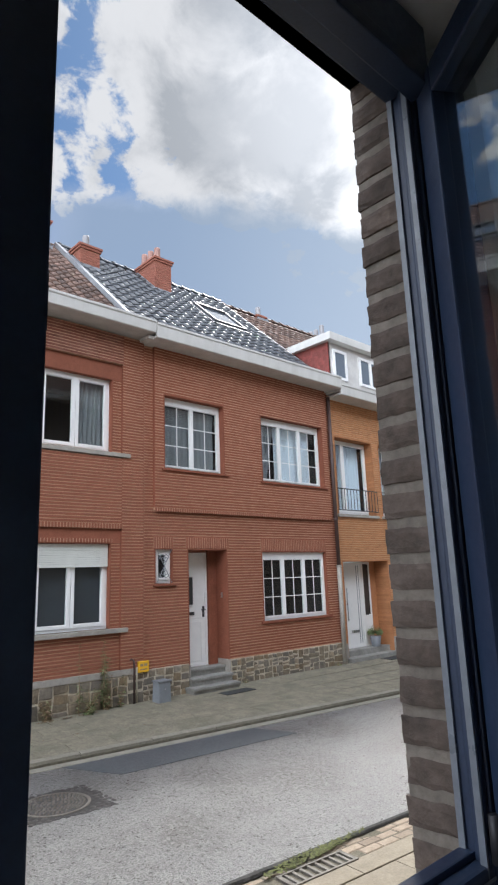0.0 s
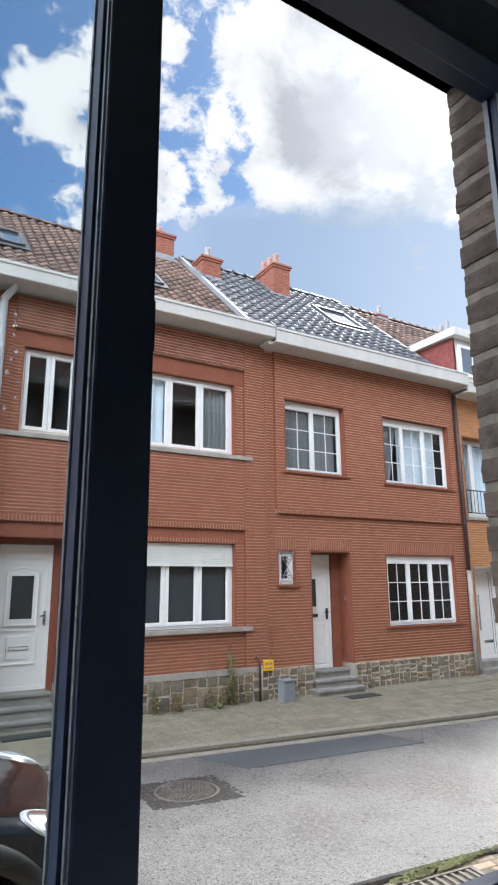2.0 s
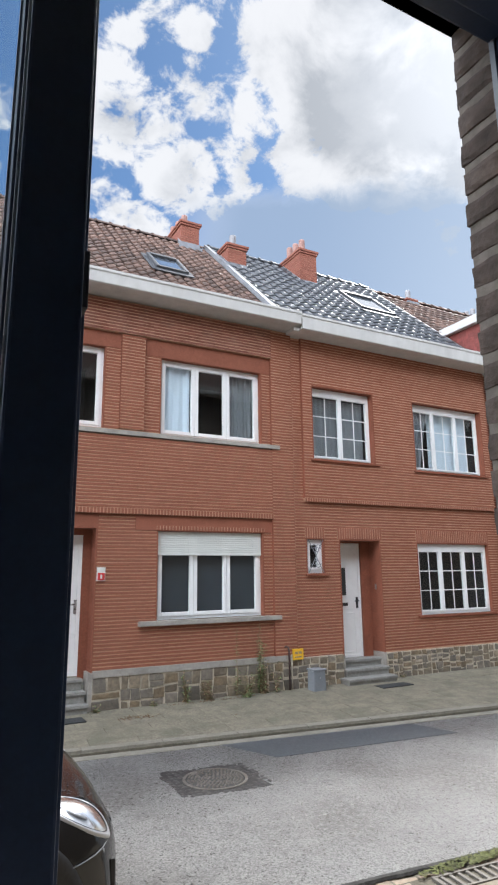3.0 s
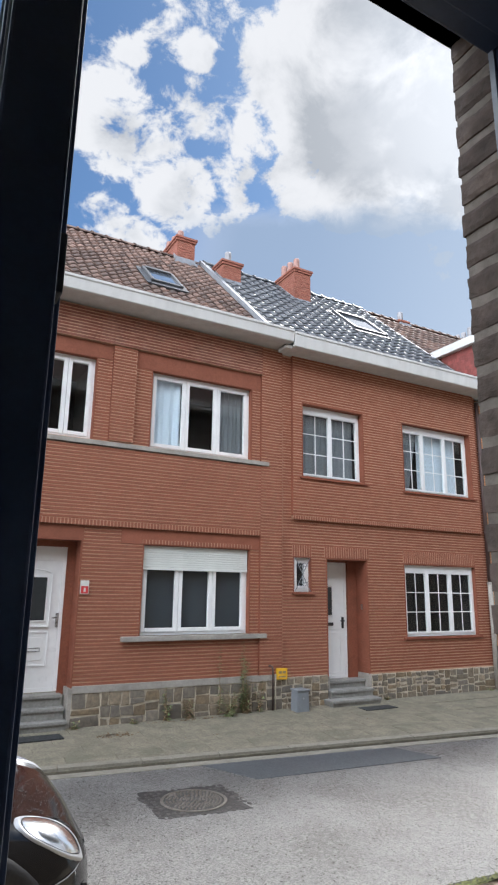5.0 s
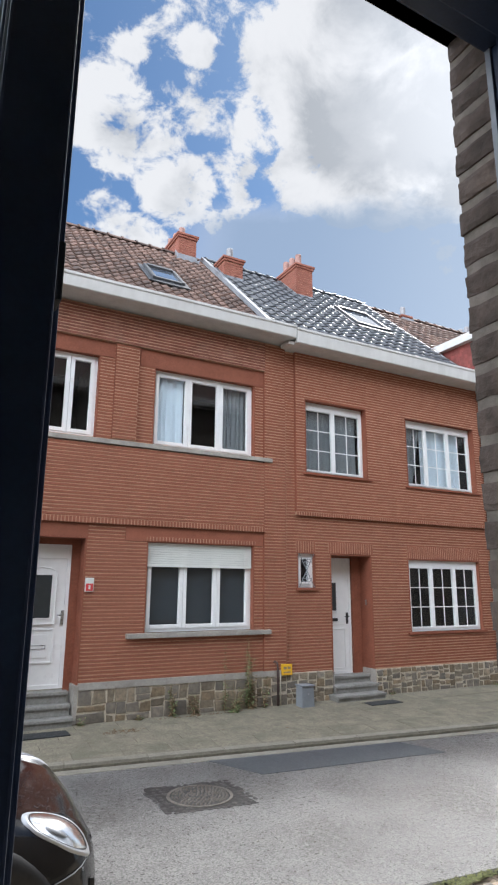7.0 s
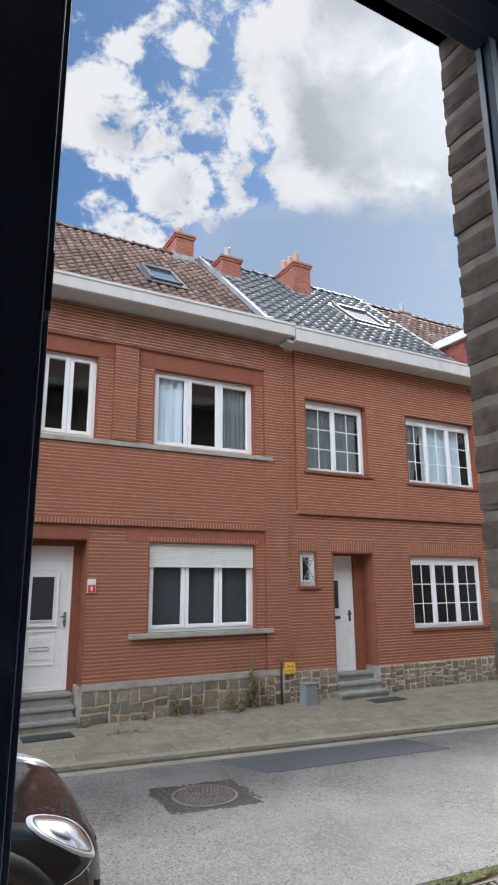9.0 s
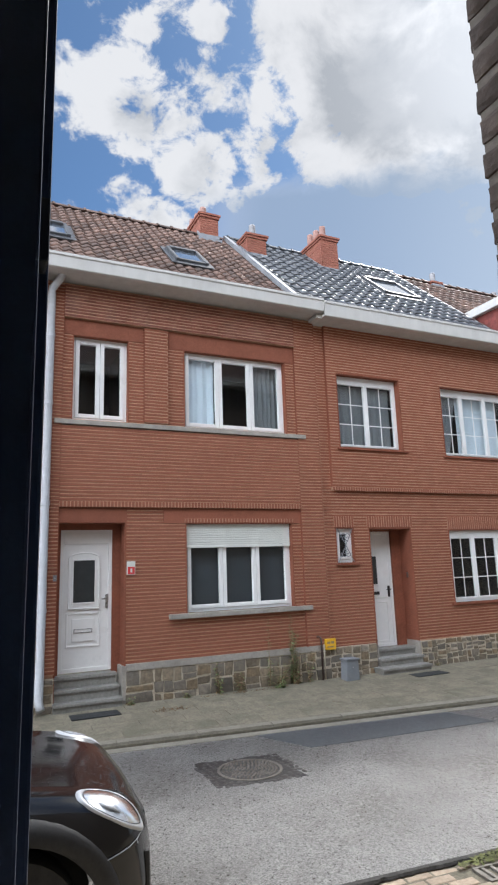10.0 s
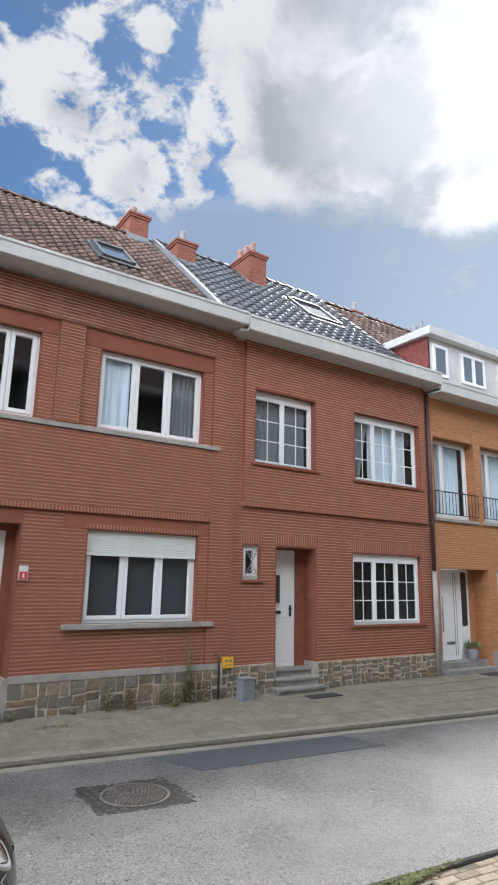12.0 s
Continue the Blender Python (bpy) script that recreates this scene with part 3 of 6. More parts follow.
BED = surface("dark_tar", (0.03, 0.029, 0.027), 0.6, scale=60, var=0.4, bump=0.7)
build_manhole(2.54, -3.27)


def build_grate(cx, cy):
    t = thing("street_drain", (cx, cy, Z_NEAR), "rusty steel slotted street drain beside the kerb", "drain")
    turn = Matrix.Translation((cx, cy, Z_NEAR + 0.004)) @ Euler((0, 0, math.atan(-0.088))).to_matrix().to_4x4()
    for name, m, items in (("drain_pit", BLACKHOLE, [(-0.30, 0.30, -0.08, 0.08, -0.10, -0.05)]),
                           ("rim", GALV, [(-0.335, 0.335, 0.08, 0.10, -0.05, 0.01), (-0.335, 0.335, -0.10, -0.08, -0.05, 0.01), (-0.335, -0.30, -0.08, 0.08, -0.05, 0.008), (0.30, 0.335, -0.08, 0.08, -0.05, 0.008)])):
        bm = boxes(*items)
        bm.transform(turn)
        part(name, bm, m, t)
    for i in range(8):
        x = -0.262 + i * 0.075
        bm = boxes((x - 0.012, x + 0.012, -0.08, 0.08, -0.045, 0.006))
        bm.transform(turn)
        part("bar", bm, GALV, t)


build_grate(*GRATE)

# ---- brick walls ----
COURSE, BRICK_L = 0.0555, 0.195


def brick_field(wall, x0, x1, z0, z1, y, holes, material, limit=0, seed=0, near=(0, 0), course=COURSE, length=BRICK_L, joint=0.014, head=0.0, proud=0.006):
    """Bricks in running bond before a wall: up to `limit` of them, nearest to the point `near`, as pieces of their own, the rest as one mesh."""
    rnd = random.Random(seed)
    rects = []
    rows = int(round((z1 - z0) / course))
    h = (z1 - z0) / rows
    for r in range(rows):
        za, zb = z0 + r * h + joint / 2, z0 + (r + 1) * h - joint / 2
        cuts = sorted((max(a, x0), min(b, x1)) for a, b, c, d in holes if c < (za + zb) / 2 < d and b > x0 and a < x1)
        spans, x = [], x0
        for a, b in cuts:
            if a > x:
                spans.append((x, a))
            x = max(x, b)
        if x < x1:
            spans.append((x, x1))
        for a, b in spans:
            s = x0 - (length / 2 if r % 2 else 0)
            s += math.floor((a - s) / length) * length
            while s < b - 0.01:
                p, q = max(s, a), min(s + length, b)
                if q - p > 0.02:
                    rects.append((p + head / 2, q - head / 2, za, zb, y - proud - rnd.uniform(0, 0.0012)))
                s += length
    full = [r for r in rects if abs(r[1] - r[0] - (length - head)) < 1e-4]
    full.sort(key=lambda r: (r[0] - near[0]) ** 2 + (r[2] - near[1]) ** 2)
    singles = set(full[:limit])
    verts, faces = [], []

    def brick(a, b, c, d, f, back):
        e = 0.003
        return [(a, back, c), (b, back, c), (b, back, d), (a, back, d), (a, f, c + e), (b, f, c + e), (b, f, d - e), (a, f, d - e)]

    fs = [(4, 5, 6, 7), (0, 1, 5, 4), (1, 2, 6, 5), (2, 3, 7, 6), (3, 0, 4, 7)]
    drop = lambda: rnd.uniform(-0.0022, 0.0022)
    for a, b, c, d, f in rects:
        if (a, b, c, d, f) in singles:
            continue
        n = len(verts)
        verts += brick(a, b, c + drop(), d + drop(), f, y + 0.004)
        faces += [tuple(n + i for i in q) for q in fs]
    if verts:
        tagged(mesh_object("brickwork", verts, faces, material, wall), kind="stuff")
    if singles:
        hw, hh = (length - head) / 2, (h - joint) / 2
        me = bpy.data.meshes.new("brick")
        me.from_pydata(brick(-hw, hw, -hh, hh, 0, proud + 0.006), [], fs)
        me.materials.append(material)
        for a, b, c, d, f in sorted(singles):
            ob = new("brick", me)
            ob.parent = wall
            ob.location = ((a + b) / 2, f, (c + d) / 2 + drop())


def soldier_row(parent, x0, x1, z0, z1, y, material, pitch=0.0555, name="soldier_course", proud=0.012):
    """A row of bricks on end, each a piece of its own before a thin bed."""
    bed = part(name, boxes((x0, x1, y - proud + 0.0035, y + 0.004, z0 + 0.002, z1 - 0.002)), MORTAR, parent)

    def fill():
        n = max(1, int(round((x1 - x0) / pitch)))
        w = (x1 - x0) / n
        a, h, f, back = w / 2 - 0.006, (z1 - z0) / 2, -proud, 0.0
        me = bpy.data.meshes.new("brick")
        me.from_pydata([(-a, back, -h), (a, back, -h), (a, back, h), (-a, back, h), (-a + 0.002, f, -h + 0.003), (a - 0.002, f, -h + 0.003), (a - 0.002, f, h - 0.003), (-a + 0.002, f, h - 0.003)],
                       [], [(4, 5, 6, 7), (0, 1, 5, 4), (1, 2, 6, 5), (2, 3, 7, 6), (3, 0, 4, 7)])
        me.materials.append(material)
        for i in range(n):
            ob = new("brick", me)
            ob.parent = bed
            ob.location = (x0 + (i + 0.5) * w, y, (z0 + z1) / 2)

    PENDING.append(fill)
    return bed


def lining(house, x0, x1, z0, z1, y0, y1, material, sides="lrt"):
    """The brick sides of an opening."""
    t = 0.008
    for key, b in (("l", (x0 - t, x0 + t, y0, y1, z0, z1)), ("r", (x1 - t, x1 + t, y0, y1, z0, z1)), ("t", (x0 - t, x1 + t, y0 + 0.001, y1, z1 - t, z1 + t))):
        if key in sides:
            r = part("reveal", boxes(b), material, house)
            if key != "t" and y1 - y0 > 0.2:
                bm = bmesh.new()
                z = z0 + 0.45
                while z < z1 - 0.06:
                    box(bm, b[0] - 0.004, b[1] + 0.004, y0 + 0.002, y1, z + 0.007, z + COURSE - 0.007)
                    z += COURSE
                tagged(part("reveal_brickwork", bm, material, r), kind="stuff")


# ---- windows and doors ----


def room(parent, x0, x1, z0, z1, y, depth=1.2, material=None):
    """A box behind a window, its walls coloured near black for the room's shade."""
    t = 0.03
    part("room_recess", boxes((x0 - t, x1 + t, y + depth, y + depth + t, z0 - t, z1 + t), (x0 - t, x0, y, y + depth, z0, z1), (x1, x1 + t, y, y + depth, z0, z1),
                              (x0 - t, x1 + t, y, y + depth, z0 - t, z0), (x0 - t, x1 + t, y, y + depth, z1, z1 + t)), material or ROOM_SHADE, parent)


def ring(bm, x0, x1, z0, z1, y0, y1, w, bevel=0.0):
    box(bm, x0, x0 + w, y0, y1, z0, z1, bevel)
    box(bm, x1 - w, x1, y0, y1, z0, z1, bevel)
    box(bm, x0 + w, x1 - w, y0, y1, z0, z0 + w, bevel)
    box(bm, x0 + w, x1 - w, y0, y1, z1 - w, z1, bevel)


def curtain(parent, x0, x1, z0, z1, y, material, waves=5, amp=0.03, gather=0.0):
    n = waves * 8
    verts, faces = [], []
    for k in range(3):
        f = k / 2
        for i in range(n + 1):
            u = i / n
            x = x0 + (x1 - x0) * (u * (1 - gather * (1 - f)))
            verts.append((x, y + amp * math.sin(u * waves * math.tau) + 0.3 * amp * math.sin(u * waves * 2.7 * math.tau), z0 + (z1 - z0) * f))
    for k in range(2):
        for i in range(n):
            a = k * (n + 1) + i
            faces.append((a, a + 1, a + n + 2, a + n + 1))
    ob = mesh_object("curtain", verts, faces, material, parent, smooth=True)
    return ob


def window(house, x0, x1, z0, z1, y, splits, label="white upvc window", bars=(0, 0), sash=0.065, frame=0.05, material=PVC, head=0.0, inside=()):
    """A window with its outer frame, opening lights, panes and glazing bars. splits: where the lights part, as shares of the width."""
    bm = bmesh.new()
    ring(bm, x0, x1, z0, z1, y, y + 0.07, frame, 0.006)
    if head:
        box(bm, x0 + frame, x1 - frame, y - 0.012, y + 0.06, z1 - head, z1 - frame * 0.3, 0.005)
    w = part("window", bm, material, house, label)
    edges = [0.0, *splits, 1.0]
    top = z1 - max(frame, head)
    for a, b in zip(edges, edges[1:]):
        xa = x0 + frame + (x1 - x0 - 2 * frame) * a
        xb = x0 + frame + (x1 - x0 - 2 * frame) * b
        bm = bmesh.new()
        ring(bm, xa + 0.003, xb - 0.003, z0 + frame, top, y - 0.014, y + 0.05, sash, 0.008)
        s = part("sash", bm, material, w)
        g = part("pane", boxes((xa + sash, xb - sash, y + 0.016, y + 0.022, z0 + frame + sash, top - sash)), GLASS, w)
        g.visible_shadow = False
        nx, nz = bars
        if nx or nz:
            bm = bmesh.new()
            for i in range(1, nx + 1):
                cx = xa + sash + (xb - xa - 2 * sash) * i / (nx + 1)
                box(bm, cx - 0.009, cx + 0.009, y + 0.006, y + 0.015, z0 + frame + sash, top - sash)
            for i in range(1, nz + 1):
                cz = z0 + frame + sash + (top - sash - z0 - frame - sash) * i / (nz + 1)
                box(bm, xa + sash, xb - sash, y + 0.004, y + 0.0145, cz - 0.009, cz + 0.009)
            part("glazing_bar", bm, material, s)
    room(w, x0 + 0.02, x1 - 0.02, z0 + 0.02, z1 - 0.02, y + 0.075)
    return w


def sill(house, x0, x1, z, y0, y1, h, material, label=""):
    bm = boxes((x0, x1, y0, y1, z - h, z), bevel=0.008)
    return part("sill", bm, material, house, label)


def rubble_plinth(house, x0, x1, z0, z1, y, seed, gap=0.017, size=1.0):
    """A plinth of squared rubble: each stone a piece of its own."""
    base = part("plinth", boxes((x0, x1, y, y + 0.10, z0, z1)), MORTAR_LIGHT, house, "grey-brown rubble stone plinth with pale joints")

    def fill():
        rnd = random.Random(seed)
        cells = []

        def split(a, b, c, d):
            w, h = b - a, d - c
            if w > 0.46 * size or (w > 0.30 * size and w > h * 1.6 and rnd.random() < 0.6):
                m = a + w * rnd.uniform(0.35, 0.65)
                split(a, m, c, d)
                split(m, b, c, d)
            elif h > 0.27 * size or (h > 0.2 * size and rnd.random() < 0.5):
                m = c + h * rnd.uniform(0.38, 0.62)
                split(a, b, c, m)
                split(a, b, m, d)
            else:
                cells.append((a, b, c, d))

        x = x0
        while x < x1 - 0.01:
            w = min(rnd.uniform(0.5, 0.9), x1 - x)
            if x1 - x - w < 0.3:
                w = x1 - x
            split(x, x + w, z0, z1)
            x += w
        for a, b, c, d in cells:
            g = gap / 2 * rnd.uniform(0.7, 1.4)
            a, b, c, d = a + g, b - g, c + g, d - g
            if b - a < 0.03 or d - c < 0.03:
                continue
            f = y - rnd.uniform(0.006, 0.014)
            j = lambda s: rnd.uniform(-s, s)
            back = [(a + j(0.016), y + 0.01, c + j(0.016)), (b + j(0.016), y + 0.01, c + j(0.016)), (b + j(0.016), y + 0.01, d + j(0.016)), (a + j(0.016), y + 0.01, d + j(0.016))]
            mid = [(p[0] + (0.004 if p[0] < (a + b) / 2 else -0.004), f + 0.004, p[2] + (0.004 if p[2] < (c + d) / 2 else -0.004)) for p in back]
            front = [(p[0] + (0.010 if p[0] < (a + b) / 2 else -0.010), f + j(0.003), p[2] + (0.008 if p[2] < (c + d) / 2 else -0.008)) for p in mid]
            fs = []
            for o in (0, 4):
                fs += [(o + i, o + (i + 1) % 4, o + 4 + (i + 1) % 4, o + 4 + i) for i in range(4)]
            fs.append((8, 9, 10, 11))
            mesh_object("stone", back + mid + front, fs, rnd.choice((STONE, STONE, STONE_BROWN, STONE_GREY, STONE_GREY)), base)

    PENDING.append(fill)
    return base


def fascia_gutter(house, x0, x1, z0, z1, y_front, cap_left=False, cap_right=False):
    """A boxed eaves gutter: white fascia with a rounded lip, and the soffit under it."""
    prof = [(y_front + 0.02, z0), (y_front, z0 + 0.015), (y_front - 0.01, z1 - 0.06), (y_front - 0.028, z1 - 0.04), (y_front - 0.028, z1), (y_front + 0.01, z1), (y_front + 0.02, z1 - 0.03), (0.10, z1 - 0.03), (0.10, z0 + 0.10), (y_front + 0.05, z0 + 0.10)]
    verts = [(x, y, z) for x in (x0, x1) for y, z in prof]
    n = len(prof)
    faces = [(i, (i + 1) % n, n + (i + 1) % n, n + i) for i in range(n)] + [tuple(range(n))[::-1], tuple(range(n, 2 * n))]
    mesh_object("fascia", verts, faces, ZINC_WHITE, house, "white painted boxed eaves gutter")
    part("soffit", boxes((x0 + 0.004, x1 - 0.004, y_front + 0.022, 0.05, z0 + 0.004, z0 + 0.05)), SOFFIT, house)


def tile_mesh(w, l, name, material, wave=0.042, n=6):
    """One pantile: a wave across, a thick nose at its lower edge."""
    verts, faces = [], []
    for v, lift in ((0, 0.034), (l * 1.12, 0.0)):
        for i in range(n + 1):
            u = i / n
            verts.append((w * u, v, lift + wave * 0.5 * (1 - math.cos(math.tau * (u * 0.95 + 0.02)))))
    for i in range(n + 1):
        x, y, z = verts[i]
        verts.append((x, y, z - 0.03))
    for i in range(n):
        faces.append((i, i + 1, n + 2 + i, n + 1 + i))
        faces.append((i + 1, i, 2 * n + 2 + i, 2 * n + 3 + i))
    me = bpy.data.meshes.new(name)
    me.from_pydata(verts, [], faces)
    me.materials.append(material)
    me.polygons.foreach_set("use_smooth", [True] * n * 2)
    return me, verts, faces


ROOF_Z, ROOF_K, RIDGE_Y = 6.87, 0.905, 3.98
ROOF_ANG = math.atan(ROOF_K)


def roof_point(x, y, lift=0.0):
    return Vector((x, y - lift * math.sin(ROOF_ANG), ROOF_Z + ROOF_K * y + lift * math.cos(ROOF_ANG)))


def tiled_roof(house, x0, x1, material, tw, tl, lift=0.0, limit=300, holes=(), seed=0, label="", ridge_material=None):
    """One roof slope with its boarding, tiles and ridge tiles, and a plain rear slope."""
    a, b = roof_point(x0, -0.05, lift - 0.03), roof_point(x0, RIDGE_Y, lift - 0.03)
    thick = Vector((0, 0, -0.12))
    pts = [a, Vector((x1, a.y, a.z)), Vector((x1, b.y, b.z)), b]
    rear = [Vector((x0, 2 * b.y - a.y, a.z)), Vector((x1, 2 * b.y - a.y, a.z))]
    verts = [*pts, *rear, *[p + thick for p in pts], *[p + thick for p in rear]]
    faces = [(0, 1, 2, 3), (3, 2, 5, 4), (6, 9, 8, 7), (9, 10, 11, 8), (0, 3, 9, 6), (3, 4, 10, 9), (1, 7, 8, 2), (2, 8, 11, 5), (0, 6, 7, 1), (4, 5, 11, 10)]
    roof = mesh_object("roof", verts, faces, material, house, label)

    def fill():
        me, tv, tf = tile_mesh(tw * 1.03, tl, "tile", material)
        rnd = random.Random(seed)
        total = math.hypot(RIDGE_Y, ROOF_K * RIDGE_Y)
        rows, cols = int(total / tl), int((x1 - x0) / tw)
        w = (x1 - x0) / cols
        made, verts, faces = 0, [], []
        for r in range(rows):
            for c in range(cols):
                s = r * tl
                y = s * math.cos(ROOF_ANG)
                x = x0 + c * w
                if any(h[0] < x + w / 2 < h[1] and h[2] < y + 0.1 < h[3] for h in holes):
                    continue
                m = Matrix.Translation(roof_point(x, y, lift + rnd.uniform(0, 0.004))) @ Euler((ROOF_ANG + rnd.uniform(-0.006, 0.006), rnd.uniform(-0.01, 0.01), rnd.uniform(-0.006, 0.006))).to_matrix().to_4x4()
                if made < limit:
                    ob = new("tile", me)
                    ob.parent = roof
                    ob.matrix_basis = m
                    made += 1
                else:
                    n = len(verts)
                    verts += [m @ Vector(v) for v in tv]
                    faces += [tuple(n + i for i in f) for f in tf]
        if verts:
            tagged(mesh_object("tiling", verts, faces, material, roof, smooth=True), kind="stuff")
        # half-round ridge tiles, each with a collar
        top = roof_point(0, RIDGE_Y, lift)
        n = int((x1 - x0) / 0.36)
        step = (x1 - x0) / n
        verts, faces, k = [], [], 7
        for x, r in ((0, 0.125), (0.05, 0.125), (0.05, 0.105), (step * 1.03, 0.10)):
            for i in range(k + 1):
                ang = math.pi * (0.02 + 0.96 * i / k)
                verts.append((x, r * 1.15 * math.cos(ang), r * math.sin(ang)))
        for q in range(3):
            for i in range(k):
                o = q * (k + 1) + i
                faces.append((o, o + k + 1, o + k + 2, o + 1))
        rme = bpy.data.meshes.new("ridge_tile")
        rme.from_pydata(verts, [], faces)
        rme.materials.append(ridge_material or material)
        for i in range(n):
            ob = new("ridge_tile", rme)
            ob.parent = roof
            ob.location = (x0 + i * step, top.y + 0.01, top.z - 0.02)

    PENDING.append(fill)
    return roof


def skylight(house, x0, x1, y0, y1, lift, label="grey framed roof window lying in the tiles"):
    """A roof window in the slope, between two lines up the roof."""
    rot = Euler((ROOF_ANG, 0, 0)).to_matrix().to_4x4()
    m = Matrix.Translation(roof_point(x0, y0, lift + 0.02)) @ rot
    l = (y1 - y0) / math.cos(ROOF_ANG)
    w = x1 - x0
    bm = bmesh.new()
    box(bm, 0, 0.07, 0, l, 0, 0.08, 0.01)
    box(bm, w - 0.07, w, 0, l, 0, 0.08, 0.01)
    box(bm, 0.07, w - 0.07, 0, 0.09, 0, 0.07, 0.01)
    box(bm, 0.07, w - 0.07, l - 0.13, l, 0, 0.10, 0.015)
    bm.transform(m)
    s = part("skylight", bm, ROOF_FRAME, house, label)
    bm = boxes((0.07, w - 0.07, 0.09, l - 0.13, 0.035, 0.045))
    bm.transform(m)
    part("pane", bm, SKYGLASS, s)
    bm = boxes((-0.10, 0.0, -0.12, l + 0.08, 0.0, 0.02), (w, w + 0.10, -0.12, l + 0.08, 0.0, 0.02), (0, w, -0.16, 0.0, 0.0, 0.025))
    bm.transform(m)
    part("flashing", bm, ROOF_FRAME, s, "dark grey lead flashing")


def chimney(house, x0, x1, y0, y1, z_top, pots, pot_material, lift=0.0, label="red brick chimney stack", pot_h=0.3, pot_r=0.095):
    """A brick stack with its courses, corbelled cap, lead apron and pots."""
    zb = ROOF_Z + ROOF_K * y0 - 0.2
    bm = bmesh.new()
    box(bm, x0 + 0.008, x1 - 0.008, y0 + 0.008, y1 - 0.008, zb, z_top - 0.10)
    c = part("chimney", bm, MORTAR, house, label)
    bm = bmesh.new()
    z = zb
    while z < z_top - 0.14:
        box(bm, x0, x1, y0, y1, z + 0.003, z + 0.060)
        z += 0.068
    part("brick_course", bm, CHIMNEY, c)
    part("cap", boxes((x0 - 0.03, x1 + 0.03, y0 - 0.03, y1 + 0.03, z_top - 0.12, z_top - 0.06), (x0 - 0.055, x1 + 0.055, y0 - 0.055, y1 + 0.055, z_top - 0.06, z_top), bevel=0.008), CHIMNEY, c)
    zf = ROOF_Z + ROOF_K * y0
    part("flashing", boxes((x0 - 0.02, x1 + 0.02, y0 - 0.025, y0 - 0.002, zf - 0.02, zf + 0.16), (x0 - 0.06, x1 + 0.06, y0 - 0.09, y0 - 0.02, zf - 0.05, zf + 0.04)), LEAD, c, "grey lead apron")
    ye = min(y1, RIDGE_Y - 0.05)
    for xs in (x0 - 0.012, x1 + 0.004):
        bm = bmesh.new()
        a = [(xs, y0, zf + 0.02), (xs, ye, ROOF_Z + ROOF_K * ye + 0.02), (xs, ye, ROOF_Z + ROOF_K * ye + 0.18), (xs, y0, zf + 0.18)]
        va = [bm.verts.new(p) for p in a]
        vb = [bm.verts.new((p[0] + 0.008, p[1], p[2])) for p in a]
        bm.faces.new(va)
        bm.faces.new(vb[::-1])
        for i in range(4):
            bm.faces.new((va[i], vb[i], vb[(i + 1) % 4], va[(i + 1) % 4]))
        part("side_flashing", bm, LEAD, c)
    for px, py, h in pots:
        bm = tube([(px, py, z_top - 0.01), (px, py, z_top + 0.03), (px, py, z_top + h - 0.03), (px, py, z_top + h)], pot_r, 14, taper=0.82)
        part("chimney_pot", bm, pot_material, c, smooth=True)


def downpipe(house, x, y, z0, z1, r, material, label, collars=(), shoe=False, swan=0.0):
    pts = [(x, y, z0), (x, y, z1)]
    if shoe:
        pts = [(x + 0.02, y - 0.06, z0), (x, y, z0 + 0.10)] + pts[1:]
    if swan:
        pts += [(x, y - 0.02, z1 + 0.05), (x + 0.12, y - swan, z1 + 0.22), (x + 0.14, y - swan, z1 + 0.30)]
    p = part("downpipe", tube(pts, r, 12), material, house, label, smooth=True)
    for z in collars:
        part("collar", tube([(x, y, z - 0.03), (x, y, z + 0.03)], r + 0.008, 12), material, p)

ROOF_FRAME = surface("dark_roof_window_frame", (0.06, 0.063, 0.068), 0.5, scale=20, var=0.12, bump=0.05)
SKYGLASS = surface("roof_window_glass", (0.10, 0.12, 0.15), 0.05, scale=5, var=0.05, bump=0.0, spec=1.0, rough_var=0.02, coat=1.0)

# ---- house with the shuttered window ----
PARTY, H1_L, H3_L = 5.63, 0.60, 11.08


def brick_wall(house, x0, x1, z0, z1, holes, mortar, thickness=0.32, label=""):
    return part("wall", cut_panel(x0, x1, z0, z1, 0.0, thickness, holes), mortar, house, label)


def relief(house, x0, x1, z0, z1, depth, holes, mortar, brick, near, limit=0, seed=1):
    """A part of the wall that stands proud, with its own bricks."""
    p = part("wall_panel", cut_panel(x0, x1, z0, z1, -depth, -0.001, holes), mortar, house)
    for xe in (x0, x1):
        part("panel_edge", boxes((xe - 0.003, xe + 0.003, -depth - 0.006, -0.002, z0 + 0.002, z1 - 0.002)), BRICK_REVEAL, p)
    PENDING.append(lambda: brick_field(p, x0 + 0.003, x1 - 0.003, z0, z1, -depth, holes, brick, limit=limit, seed=seed, near=near))
    return p


